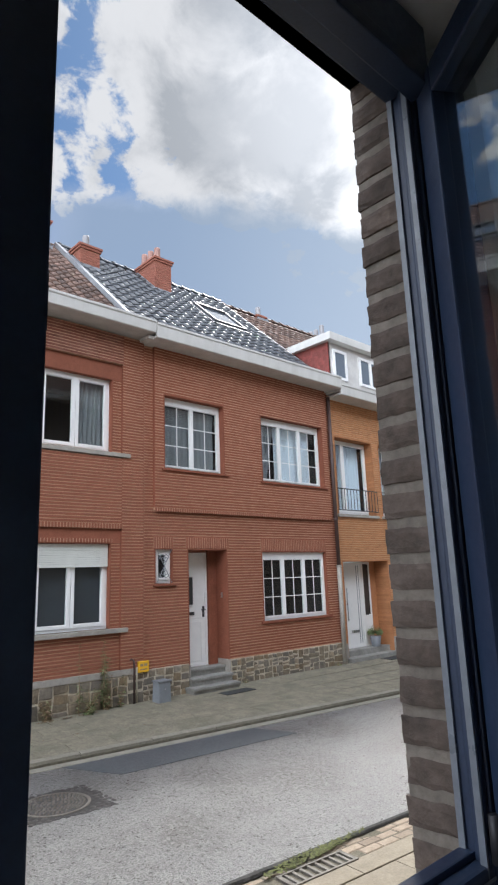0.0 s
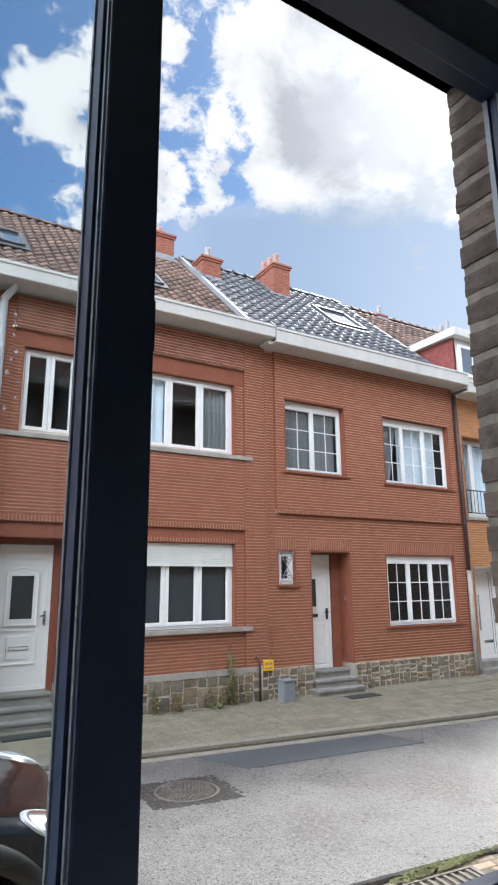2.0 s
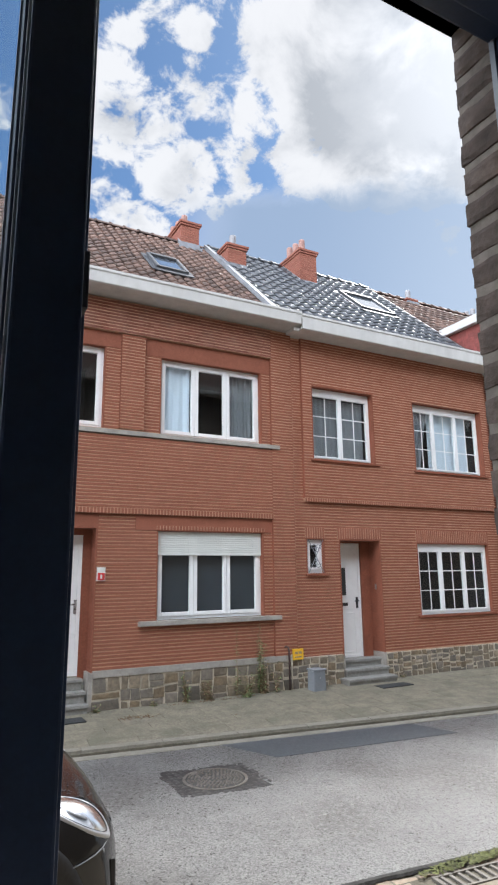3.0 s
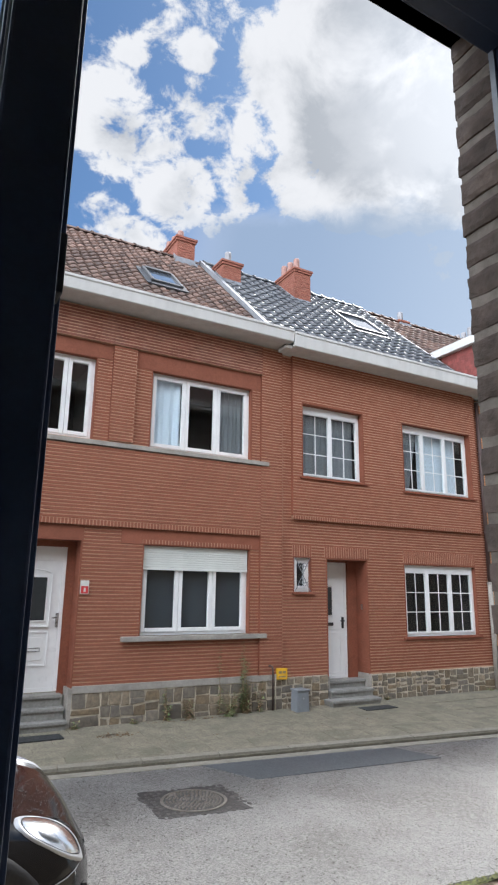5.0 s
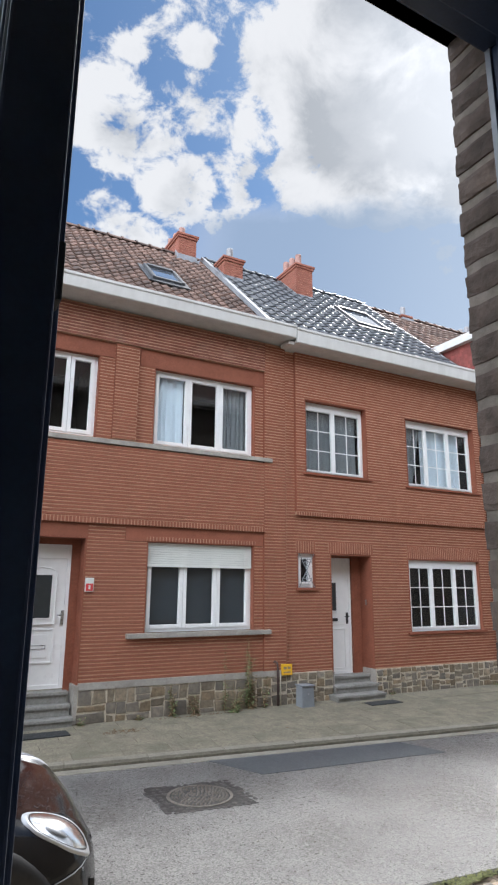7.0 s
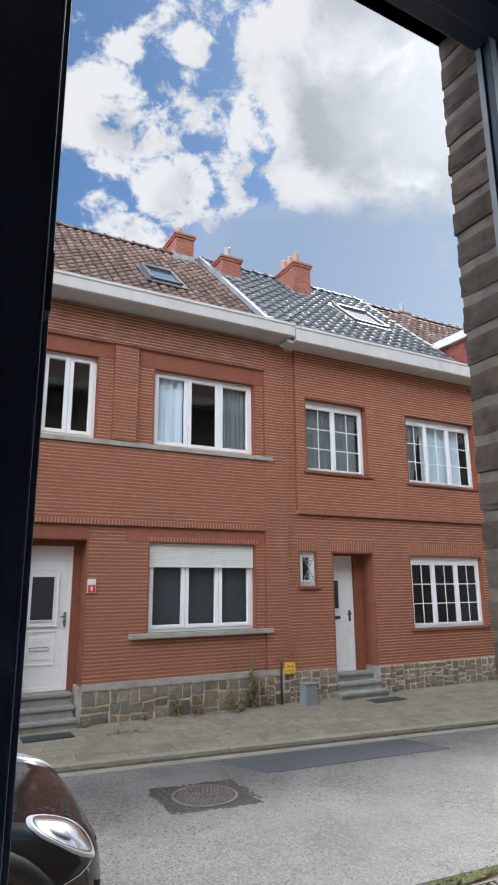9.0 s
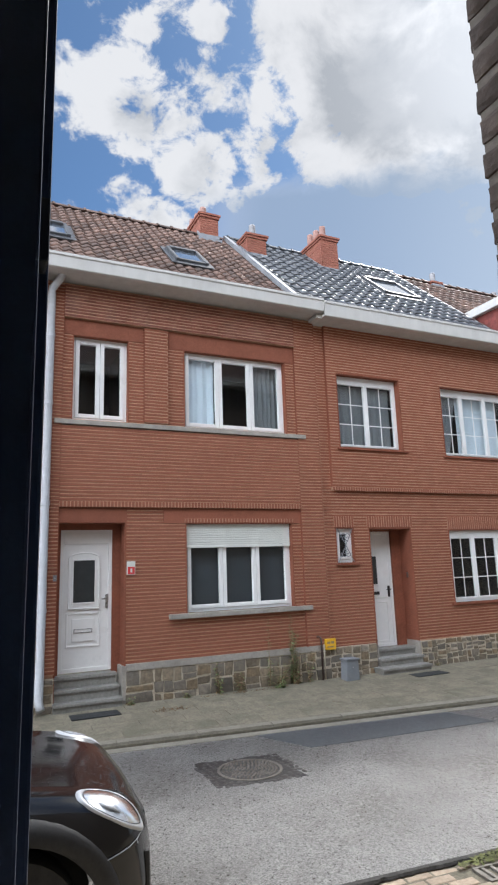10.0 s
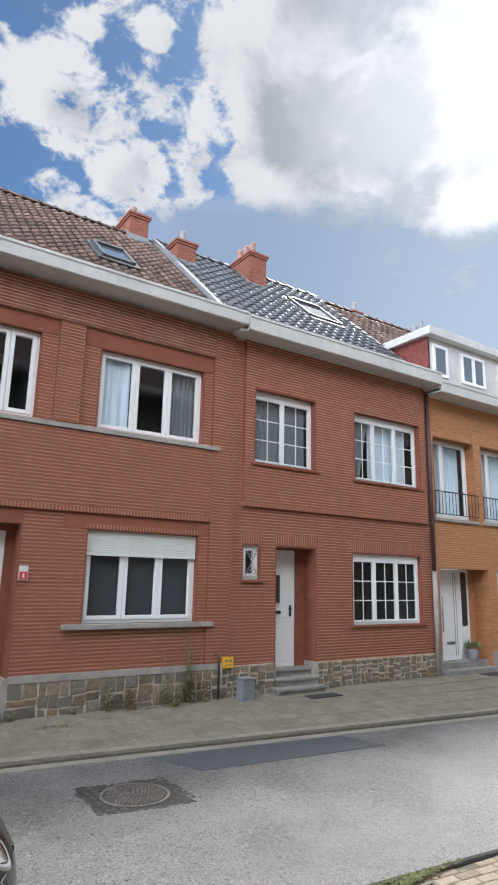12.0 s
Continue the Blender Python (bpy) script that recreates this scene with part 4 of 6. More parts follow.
def build_house_shutter():
    h = thing("terraced_house", (3.1, 0, 0.08), "red brick terraced house with brown tiled roof and white windows", "house", "street row")
    A, B, G, D = (1.13, 2.03, 4.40, 5.80), (3.0, 4.98, 4.38, 5.76), (3.0, 4.98, 1.33, 2.76), (0.97, 2.0, 0.0, 2.78)
    holes = [A, B, G, D]
    w = brick_wall(h, H1_L, PARTY, 0.08, 6.8, holes, MORTAR, label="red brick front wall with raked bed joints")
    PENDING.append(lambda: brick_field(w, 0.97, 5.2, 0.64, 3.02, 0.0, holes, BRICK, limit=300, seed=21, near=(3.0, 2.0)))
    PENDING.append(lambda: brick_field(w, 0.90, 5.2, 4.40, 6.06, 0.0, holes, BRICK, seed=22))
    relief(h, H1_L, 0.97, 0.6, 6.62, 0.045, [], MORTAR, BRICK, (0, 0), seed=23)
    relief(h, 5.17, PARTY - 0.004, 0.64, 6.62, 0.045, [], MORTAR, BRICK, (0, 0), seed=24)
    relief(h, 0.972, 5.168, 3.10, 4.28, 0.05, [], MORTAR, BRICK, (0, 0), seed=25)
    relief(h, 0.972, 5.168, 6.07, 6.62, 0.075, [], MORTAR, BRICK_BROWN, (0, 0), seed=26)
    relief(h, 2.29, 2.70, 4.41, 6.06, 0.045, [], MORTAR, BRICK, (0, 0), seed=27)
    soldier_row(h, 0.972, 5.18, 3.01, 3.10, -0.05, BRICK, proud=0.014)
    part("lintel", boxes((2.72, 5.165, -0.014, 0.004, 5.765, 6.06)), BRICK_SMOOTH, h, "smooth red brick lintel band")
    part("lintel", boxes((0.98, 2.28, -0.014, 0.004, 5.805, 6.06)), BRICK_SMOOTH, h, "smooth red brick lintel band")
    part("lintel", boxes((2.62, 5.165, -0.014, 0.004, 2.765, 3.0)), BRICK_SMOOTH, h, "smooth red brick lintel band")
    soldier_row(h, 2.98, 5.0, 2.77, 2.84, -0.016, BRICK_SMOOTH, proud=0.006)
    part("door_head", boxes((0.975, 2.02, -0.014, 0.004, 2.79, 3.0)), BRICK_SMOOTH, h)
    for x0, x1, z0, z1 in (A, B, G):
        lining(h, x0, x1, z0, z1, -0.012, 0.12, BRICK_REVEAL)
    lining(h, 0.97, 2.0, 0.1, 2.78, -0.012, 0.32, BRICK_REVEAL)
    # light vertical joint between the two houses
    part("party_joint", boxes((PARTY - 0.001, PARTY + 0.005, -0.05, 0.0, 0.62, 5.4)), MORTAR, h, "pale mortar joint")
    sill(h, 0.86, 5.33, 4.375, -0.085, 0.11, 0.075, SILLSTONE, "long grey stone window sill")
    sill(h, 2.70, 5.29, 1.33, -0.10, 0.11, 0.075, SILLSTONE, "grey stone window sill")
    window(h, *A, 0.10, (0.5,), "white two-light window")
    b = window(h, *B, 0.10, (0.335, 0.665), "white three-light window with curtains")
    curtain(b, 3.1, 3.62, 4.45, 5.72, 0.20, CURTAIN_SKY_PALE, 3, 0.02)
    curtain(b, 4.42, 4.95, 4.45, 5.72, 0.22, CURTAIN, 6, 0.03)
    g = window(h, *G, 0.10, (0.335, 0.665), "white three-light window with half-lowered roller shutter")
    z = 2.745
    while z > 2.37:
        part("slat", boxes((3.02, 4.96, 0.048, 0.062, z - 0.036, z), bevel=0.006), PVC_OLD, g)
        z -= 0.0375
    part("shutter_rail", boxes((3.02, 4.96, 0.044, 0.066, z - 0.01, z + 0.03), bevel=0.004), PVC_OLD, g, "bottom rail of the partly lowered roller shutter")
    part("blind", boxes((3.06, 4.92, 0.20, 0.21, 1.38, 2.7)), BLIND_DARK, g, "dark grey blind behind the glass")
    front_door(h, 1.06, 1.86, 0.55, 2.68, 0.30, arched=True)
    for jb in ((1.86, 2.0, 0.29, 0.33, 0.5, 2.78), (0.97, 1.06, 0.29, 0.33, 0.5, 2.78), (1.06, 1.86, 0.29, 0.33, 2.68, 2.78)):
        part("jamb_block", boxes(jb), BRICK_REVEAL, h)
    # steps
    for i, (y0, x0, x1) in enumerate(((-0.12, 0.95, 1.95), (0.01, 0.965, 1.93), (0.14, 0.975, 1.91))):
        zt = 0.205 + i * 0.162
        y1 = 0.36 if i == 2 else y0 + 0.20
        s = part("step", boxes((x0, x1, y0 - 0.02, y1, zt - 0.05, zt), bevel=0.010), STEPSTONE, h, "worn grey limestone step")
        part("riser", boxes((x0 + 0.01, x1 - 0.01, y0 + 0.01, y1 if i == 2 else y0 + 0.18, zt - 0.16, zt - 0.049)), STEPSTONE, s)
    part("plinth_return", boxes((1.955, 2.012, -0.035, 0.31, 0.08, 0.62)), SILLSTONE, h)
    part("plinth_cap", boxes((2.012, 5.6, -0.052, 0.0, 0.545, 0.645), bevel=0.006), SILLSTONE, h, "pale stone plinth capping")
    rubble_plinth(h, 2.012, PARTY, 0.06, 0.545, -0.035, 5)
    rubble_plinth(h, H1_L, 0.965, 0.06, 0.55, -0.045, 6)
    fascia_gutter(h, 0.42, 5.60, 6.67, 6.92, -0.52)
    part("fascia_return", boxes((0.395, 0.42, -0.54, 0.1, 6.66, 6.93)), ZINC_WHITE, h)
    tiled_roof(h, 0.45, 5.50, TILE_BROWN, 0.20, 0.25, holes=[(3.28, 4.10, 1.35, 2.1), (0.72, 1.32, 1.5, 2.25)], seed=31, label="weathered brown pantiled roof")
    skylight(h, 3.34, 4.06, 1.43, 2.14, 0.03)
    skylight(h, 0.77, 1.27, 1.60, 2.30, 0.03)
    chimney(h, 4.78, 5.28, 3.72, 4.9, 11.0, [(4.94, 3.92, 0.26), (4.91, 4.25, 0.26), (4.89, 4.58, 0.28)], CHIM_POT)
    downpipe(h, 0.76, -0.12, 0.16, 6.42, 0.062, PIPE_GREY, "pale grey zinc downpipe", collars=(1.5, 3.05, 4.6, 5.7), shoe=True, swan=0.12)
    return h


def front_door(house, x0, x1, z0, z1, y, arched=False):
    """A white panelled door with a glazed light, letter slot and handle."""
    bm = bmesh.new()
    ring(bm, x0, x1, z0, z1, y, y + 0.07, 0.06, 0.006)
    part("door_frame", bm, PVC, house, "white door frame")
    bm = bmesh.new()
    box(bm, x0 + 0.06, x1 - 0.06, y + 0.012, y + 0.055, z0 + 0.02, z1 - 0.055, 0.004)
    d = part("door", bm, PVC, house, "white upvc front door")
    if arched:
        part("head_panel", boxes((x0 + 0.055, x1 - 0.055, y - 0.006, y + 0.05, z1 - 0.22, z1 - 0.06), bevel=0.006), PVC, d)
    w = x1 - x0
    if arched:
        ga, gb, gz0, gz1 = x0 + 0.25 * w, x0 + 0.66 * w, z0 + 1.02, z0 + 1.66
        arch = [(ga - 0.07, gz0 - 0.09), (gb + 0.07, gz0 - 0.09), (gb + 0.07, gz1 + 0.03)] + [(ga + (gb - ga) * (0.5 + 0.5 * math.cos(t)) + 0.07 * math.cos(t), gz1 + 0.03 + 0.085 * math.sin(t)) for t in (0.5, 1.05, 1.57, 2.1, 2.64)] + [(ga - 0.07, gz1 + 0.03)]
        bm = bmesh.new()
        prism(bm, arch, y - 0.016, y + 0.02)
        part("panel", bm, PVC, d)
        rim = arch[2:]
        bm = tube([(px, y - 0.018, pz) for px, pz in [arch[1], *rim, arch[0], arch[1]]], 0.011, 6)
        part("arch_moulding", bm, PVC, d)
        part("door_light", boxes((ga, gb, y - 0.022, y + 0.02, gz0, gz1), bevel=0.012), SMOKED, d, "smoked glass door light")
        bm = bmesh.new()
        ring(bm, ga - 0.02, gb + 0.02, gz0 - 0.02, gz1 + 0.02, y - 0.030, y + 0.0, 0.022, 0.004)
        part("light_frame", bm, PVC, d)
        bm = bmesh.new()
        ring(bm, x0 + 0.13 * w, x0 + 0.78 * w, z0 + 0.36, z0 + 0.87, y - 0.004, y + 0.014, 0.03, 0.008)
        part("panel", bm, PVC, d)
        bm = bmesh.new()
        box(bm, x0 + 0.24 * w, x0 + 0.67 * w, y - 0.002, y + 0.014, z0 + 0.44, z0 + 0.78, 0.01)
        part("panel", bm, PVC, d)
        lx0, lx1, lz = x0 + 0.28 * w, x0 + 0.63 * w, z0 + 0.60
        hx, hz = x0 + 0.90 * w, z0 + 1.02
    else:
        part("door_light", boxes((x0 + 0.10 * w, x0 + 0.52 * w, y - 0.004, y + 0.02, z0 + 1.17, z0 + 1.70), bevel=0.012), SMOKED, d, "dark glass door light")
        bm = bmesh.new()
        ring(bm, x0 + 0.08 * w, x0 + 0.55 * w, z0 + 1.14, z0 + 1.73, y - 0.010, y + 0.012, 0.025, 0.005)
        part("light_frame", bm, PVC, d)
        bm = bmesh.new()
        ring(bm, x0 + 0.12 * w, x0 + 0.8 * w, z0 + 0.10, z0 + 0.84, y - 0.001, y + 0.014, 0.02, 0.006)
        part("panel", bm, PVC, d)
        bm = bmesh.new()
        box(bm, x0 + 0.1 * w, x0 + 0.8 * w, y - 0.002, y + 0.014, z0 + 0.90, z0 + 0.93, 0.005)
        part("panel", bm, PVC, d)
        lx0, lx1, lz = x0 + 0.12 * w, x0 + 0.55 * w, z0 + 1.0
        hx, hz = x0 + 0.86 * w, z0 + 1.02
    bm = bmesh.new()
    ring(bm, lx0, lx1, lz - 0.03, lz + 0.03, y - 0.012, y + 0.012, 0.012, 0.002)
    part("letter_slot", bm, METAL_DARK if not arched else STEEL, d, "metal letter slot")
    part("slot_flap", boxes((lx0 + 0.012, lx1 - 0.012, y - 0.006, y + 0.012, lz - 0.018, lz + 0.018)), PVC if arched else METAL_DARK, d)
    part("handle", boxes((hx - 0.022, hx + 0.022, y - 0.008, y + 0.012, hz - 0.10, hz + 0.11), (hx - 0.01, hx + 0.01, y - 0.05, y - 0.006, hz + 0.03, hz + 0.05), (hx - 0.09, hx + 0.012, y - 0.062, y - 0.046, hz + 0.03, hz + 0.052), bevel=0.004), STEEL if arched else METAL_DARK, d, "metal door handle")
    return d


SMOKED = surface("smoked_glass", (0.035, 0.042, 0.045), 0.08, scale=8, var=0.1, bump=0.0, spec=0.7)
build_house_shutter()

# ---- house with the leaded windows ----


def build_house_bars():
    h = thing("terraced_house", (8.3, 0, 0.08), "red brick terraced house with glazed anthracite roof tiles", "house", "street row")
    C, E, G, D, S = (6.08, 7.58, 4.19, 5.65), (8.66, 10.72, 4.14, 5.63), (8.60, 10.66, 1.19, 2.62), (6.65, 7.63, 0.0, 2.66), (5.90, 6.29, 2.04, 2.67)
    holes = [C, E, G, D, S]
    w = brick_wall(h, PARTY, H3_L, 0.08, 6.75, holes, MORTAR, label="red brick front wall with raked bed joints")
    PENDING.append(lambda: brick_field(w, PARTY + 0.01, H3_L - 0.02, 0.56, 3.37, 0.0, holes, BRICK, limit=300, seed=41, near=(6.6, 1.8)))
    PENDING.append(lambda: brick_field(w, PARTY + 0.01, 5.86, 3.37, 6.56, 0.0, holes, BRICK, seed=42))
    relief(h, 5.86, 10.92, 3.43, 6.6, 0.06, holes, MORTAR, BRICK, (7, 4), seed=43)
    PENDING.append(lambda: brick_field(w, 10.92, H3_L - 0.02, 3.37, 6.56, 0.0, holes, BRICK, seed=44))
    soldier_row(h, 5.86, 10.92, 3.36, 3.43, -0.056, BRICK, proud=0.014)
    for x0, x1 in ((5.87, 6.30), (6.60, 7.68), (8.58, 10.68)):
        soldier_row(h, x0, x1, 2.68 if x0 < 8 else 2.64, 2.89, -0.006, BRICK_SMOOTH, proud=0.012)
    for x0, x1, z0, z1 in (C, E):
        lining(h, x0, x1, z0, z1, -0.072, 0.12, BRICK_REVEAL)
    for x0, x1, z0, z1 in (G, S):
        lining(h, x0, x1, z0, z1, -0.012, 0.12, BRICK_REVEAL)
    lining(h, 6.65, 7.63, 0.1, 2.66, -0.012, 0.40, BRICK_REVEAL)
    for x0, x1, z, y in ((6.02, 7.68, 4.19, -0.105), (8.60, 10.80, 4.14, -0.105), (8.52, 10.74, 1.19, -0.05), (5.86, 6.36, 2.04, -0.06)):
        sill(h, x0, x1, z, y, 0.10, 0.045, BRICK_REVEAL, "dark red tile sill")
    c = window(h, *C, 0.07, (0.5,), "white two-light window with glazing bars", bars=(1, 2), head=0.13, sash=0.042)
    curtain(c, 6.15, 7.52, 4.25, 5.5, 0.24, CURTAIN, 12, 0.008)
    e = window(h, *E, 0.07, (0.32, 0.665), "white three-light window with glazing bars", bars=(1, 2), head=0.13, sash=0.042)
    curtain(e, 8.72, 9.30, 4.2, 5.5, 0.20, CURTAIN, 3, 0.03, gather=0.5)
    # almost flat pale sheet painted as the sky's reflection in these two lights
    curtain(e, 9.32, 10.50, 4.2, 5.5, 0.24, CURTAIN_SKY_PALE, 5, 0.004)
    window(h, *G, 0.07, (0.325, 0.665), "white three-light window with glazing bars", bars=(1, 2), head=0.13, sash=0.042)
    s = window(h, *S, 0.07, (), "small white window behind an iron grille", sash=0.05, frame=0.06)
    # scrolled iron grille
    bm = bmesh.new()
    for q in range(4):
        sx, sz = (-1, 1)[q % 2], (-1, 1)[q // 2]
        pts = []
        for k in range(22):
            a = k * 0.42
            r = 0.09 * (1 - k / 26)
            pts.append((6.075 + sx * (0.085 + r * math.cos(a) * 0.8 - 0.05), -0.05, 2.355 + sz * (0.13 + r * math.sin(a))))
        tube(pts, 0.006, 6, bm)
    tube([(5.91, -0.05, 2.05), (6.24, -0.05, 2.66)], 0.006, 6, bm)
    tube([(6.24, -0.05, 2.05), (5.91, -0.05, 2.66)], 0.006, 6, bm)
    part("grille", bm, GREYBOX, s, "scrolled grey iron grille")
    front_door(h, 6.66, 7.41, 0.44, 2.62, 0.39)
    for jb in ((7.41, 7.63, 0.34, 0.43, 0.3, 2.66), (6.65, 7.41, 0.39, 0.43, 2.62, 2.66)):
        part("jamb_block", boxes(jb), BRICK_REVEAL, h)
    part("doorbell", boxes((7.605, 7.622, 0.15, 0.19, 1.72, 1.82), bevel=0.004), STEEL, h, "small steel doorbell")
    for i, (y0, x0, x1) in enumerate(((-0.31, 6.52, 7.62), (-0.10, 6.63, 7.62), (0.12, 6.655, 7.62))):
        zt = 0.18 + i * 0.135
        y1 = 0.44 if i == 2 else y0 + 0.30
        s = part("step", boxes((x0, x1, y0 - 0.02, y1, zt - 0.05, zt), bevel=0.010), STEPSTONE, h, "worn grey limestone step")
        part("riser", boxes((x0 + 0.01, x1 - 0.01, y0 + 0.01, y1 if i == 2 else y0 + 0.28, zt - 0.14, zt - 0.049)), STEPSTONE, s)
    for jb in ((7.612, 7.64, -0.03, 0.39, 0.08, 0.55), (6.64, 6.662, -0.03, 0.39, 0.08, 0.55)):
        part("plinth_return", boxes(jb), SILLSTONE, h)
    rubble_plinth(h, PARTY, 6.62, 0.05, 0.585, -0.035, 7, size=0.78)
    rubble_plinth(h, 7.64, H3_L - 0.06, 0.05, 0.54, -0.035, 8, size=0.72)
    fascia_gutter(h, 5.62, 11.06, 6.59, 6.89, -0.52)
    part("gutter_outlet", boxes((5.50, 5.63, -0.40, -0.1, 6.58, 6.65), bevel=0.01), ZINC_WHITE, h)
    tiled_roof(h, 5.60, 10.98, TILE_SLATE, 0.26, 0.33, lift=0.06, holes=[(8.83, 10.0, 1.65, 2.7)], seed=51, label="dark glossy glazed tile roof, wet and shining")
    # zinc verge along the lower neighbour
    bm = bmesh.new()
    vs = []
    for y, l in ((0.0, 0.0), (0.0, 0.14), (RIDGE_Y, 0.14), (RIDGE_Y, 0.0)):
        vs.append((roof_point(5.50, y, l), roof_point(5.60, y, l)))
    a = [bm.verts.new(p[0]) for p in vs]
    b = [bm.verts.new(p[1]) for p in vs]
    bm.faces.new(a)
    bm.faces.new(b[::-1])
    for i in range(4):
        bm.faces.new((a[i], b[i], b[(i + 1) % 4], a[(i + 1) % 4]))
    part("verge", bm, LEAD, h, "pale zinc verge trim")
    bm = bmesh.new()
    a = [bm.verts.new(roof_point(x, y, l)) for x, y, l in ((10.96, 0.0, 0.09), (11.06, 0.0, 0.09), (11.06, RIDGE_Y, 0.09), (10.96, RIDGE_Y, 0.09))]
    b = [bm.verts.new(roof_point(x, y, l)) for x, y, l in ((10.96, 0.0, 0.0), (11.06, 0.0, 0.0), (11.06, RIDGE_Y, 0.0), (10.96, RIDGE_Y, 0.0))]
    bm.faces.new(a)
    bm.faces.new(b[::-1])
    for i in range(4):
        bm.faces.new((a[i], b[i], b[(i + 1) % 4], a[(i + 1) % 4]))
    part("verge", bm, LEAD, h)
    skylight(h, 8.86, 9.98, 1.77, 2.70, 0.08)
    chimney(h, 7.88, 8.40, 2.93, 3.85, 10.59, [(8.06, 3.10, 0.36), (8.04, 3.38, 0.38), (8.02, 3.66, 0.40)], CHIM_POT)
    chimney(h, 5.70, 6.22, 2.88, 3.35, 10.16, [(5.95, 3.1, 0.36)], POT_GREY)
    downpipe(h, 11.03, -0.085, 2.3, 6.45, 0.045, GUTTER_DARK, "dark brown downpipe", collars=(3.4, 5.2))
    downpipe(h, 11.03, -0.085, 0.08, 2.3, 0.055, SILLSTONE, "cream lower downpipe", collars=(2.28,))
    return h


build_house_bars()

# ---- orange brick house ----


def build_house_orange():
    h = thing("terraced_house", (14, 0, 0.05), "orange brick terraced house with a white dormer", "house", "street row")
    K, K2, D, G = (11.26, 12.79, 3.52, 5.49), (13.08, 14.61, 3.52, 5.49), (11.27, 13.10, 0.0, 2.40), (13.42, 15.6, 0.98, 2.40)
    holes = [K, K2, D, G]
    x1 = 17.2
    w = brick_wall(h, H3_L, x1, 0.05, 6.6, holes, MORTAR_ORANGE, thickness=0.45, label="orange brick front wall")
    PENDING.append(lambda: brick_field(w, H3_L + 0.01, x1, 0.5, 6.44, 0.0, holes, BRICK_ORANGE, limit=300, seed=61, near=(12, 3)))
    for x0, xr, z0, z1 in (K, K2):
        lining(h, x0, xr, z0, z1, -0.012, 0.40, BRICK_ORANGE)
        win = window(h, x0 + 0.02, xr - 0.02, z0 + 0.04, z1 - 0.02, 0.22, (0.34,), "tall white french window", sash=0.06)
        curtain(win, x0 + 0.1, x0 + 0.5, z0 + 0.1, z1 - 0.1, 0.36, CURTAIN, 4, 0.03, gather=0.4)
        curtain(win, x0 + 0.55, xr - 0.1, z0 + 0.1, z1 - 0.1, 0.42, CURTAIN_SKY_PALE, 7, 0.02)
        sill(h, x0 - 0.06, xr + 0.06, z0 + 0.02, -0.06, 0.22, 0.07, SILLSTONE)
        bm = bmesh.new()
        tube([(x0 - 0.04, -0.05, 4.17), (xr + 0.04, -0.05, 4.17)], 0.014, 8, bm)
        tube([(x0 - 0.04, -0.05, 3.64), (xr + 0.04, -0.05, 3.64)], 0.012, 8, bm)
        rail = part("balcony_railing", bm, METAL_DARK, h, "dark wrought iron balcony rail")
        n = 13
        for i in range(n + 1):
            x = x0 - 0.03 + (xr - x0 + 0.06) * i / n
            part("baluster", tube([(x, -0.05, 3.64), (x, -0.05, 4.17)], 0.008, 6), METAL_DARK, rail)
    lining(h, D[0], D[1], 0.1, D[3], -0.012, 0.45, BRICK_ORANGE)
    # door with side light
    y = 0.42
    bm = bmesh.new()
    ring(bm, 11.70, 12.86, 0.30, 2.38, y, y + 0.07, 0.05, 0.005)
    box(bm, 11.75, 12.50, y + 0.01, y + 0.05, 0.33, 2.33, 0.004)
    box(bm, 12.50, 12.57, y - 0.006, y + 0.06, 0.33, 2.34, 0.005)
    box(bm, 12.57, 12.81, y + 0.008, y + 0.05, 0.33, 1.05, 0.004)
    d = part("door", bm, PVC, h, "white modern front door with side light")
    part("side_light", boxes((12.58, 12.80, y + 0.012, y + 0.03, 1.07, 2.32)), SMOKED, d, "dark glass side light")
    part("groove", boxes((12.30, 12.315, y + 0.004, y + 0.012, 0.4, 2.3), (12.38, 12.39, y + 0.004, y + 0.012, 0.4, 2.3)), ALU_TRIM, d)
    part("pull_handle", tube([(11.83, y - 0.04, 0.95), (11.83, y - 0.04, 1.75)], 0.014, 8), STEEL, d, "long steel pull bar", smooth=True)
    part("letter_slot", boxes((11.98, 12.27, y - 0.006, y + 0.012, 0.66, 0.72), bevel=0.003), STEEL, d)
    for jb in ((11.27, 11.70, y, y + 0.05, 0.3, 2.4), (12.86, 13.10, y, y + 0.05, 0.3, 2.4)):
        part("jamb_block", boxes(jb), BRICK_ORANGE, h)
    for i, (y0, xa, xb) in enumerate(((-0.16, 11.2, 13.1), (0.12, 11.28, 13.09))):
        zt = 0.17 + i * 0.13
        part("step", boxes((xa, xb, y0, 0.46 if i else y0 + 0.32, 0.05 + i * 0.1, zt), bevel=0.010), STEPSTONE, h, "grey stone step")
    part("plinth", boxes((13.1, x1, -0.03, 0.0, 0.05, 0.5), (H3_L + 0.01, 11.25, -0.03, 0.0, 0.05, 0.5), bevel=0.006), SILLSTONE, h, "pale stone plinth")
    g = window(h, *G, 0.1, (0.5,), "white window with cream shutter")
    for i in range(22):
        part("slat", boxes((G[0] + 0.02, G[1] - 0.02, 0.05, 0.065, 1.25 + i * 0.05, 1.295 + i * 0.05)), PVC_OLD, g)
    lining(h, *G, -0.012, 0.12, BRICK_ORANGE)
    sill(h, G[0] - 0.1, G[1] + 0.1, G[2], -0.06, 0.1, 0.07, BRICK_REVEAL)
    fascia_gutter(h, 11.06, x1, 6.44, 6.72, -0.50)
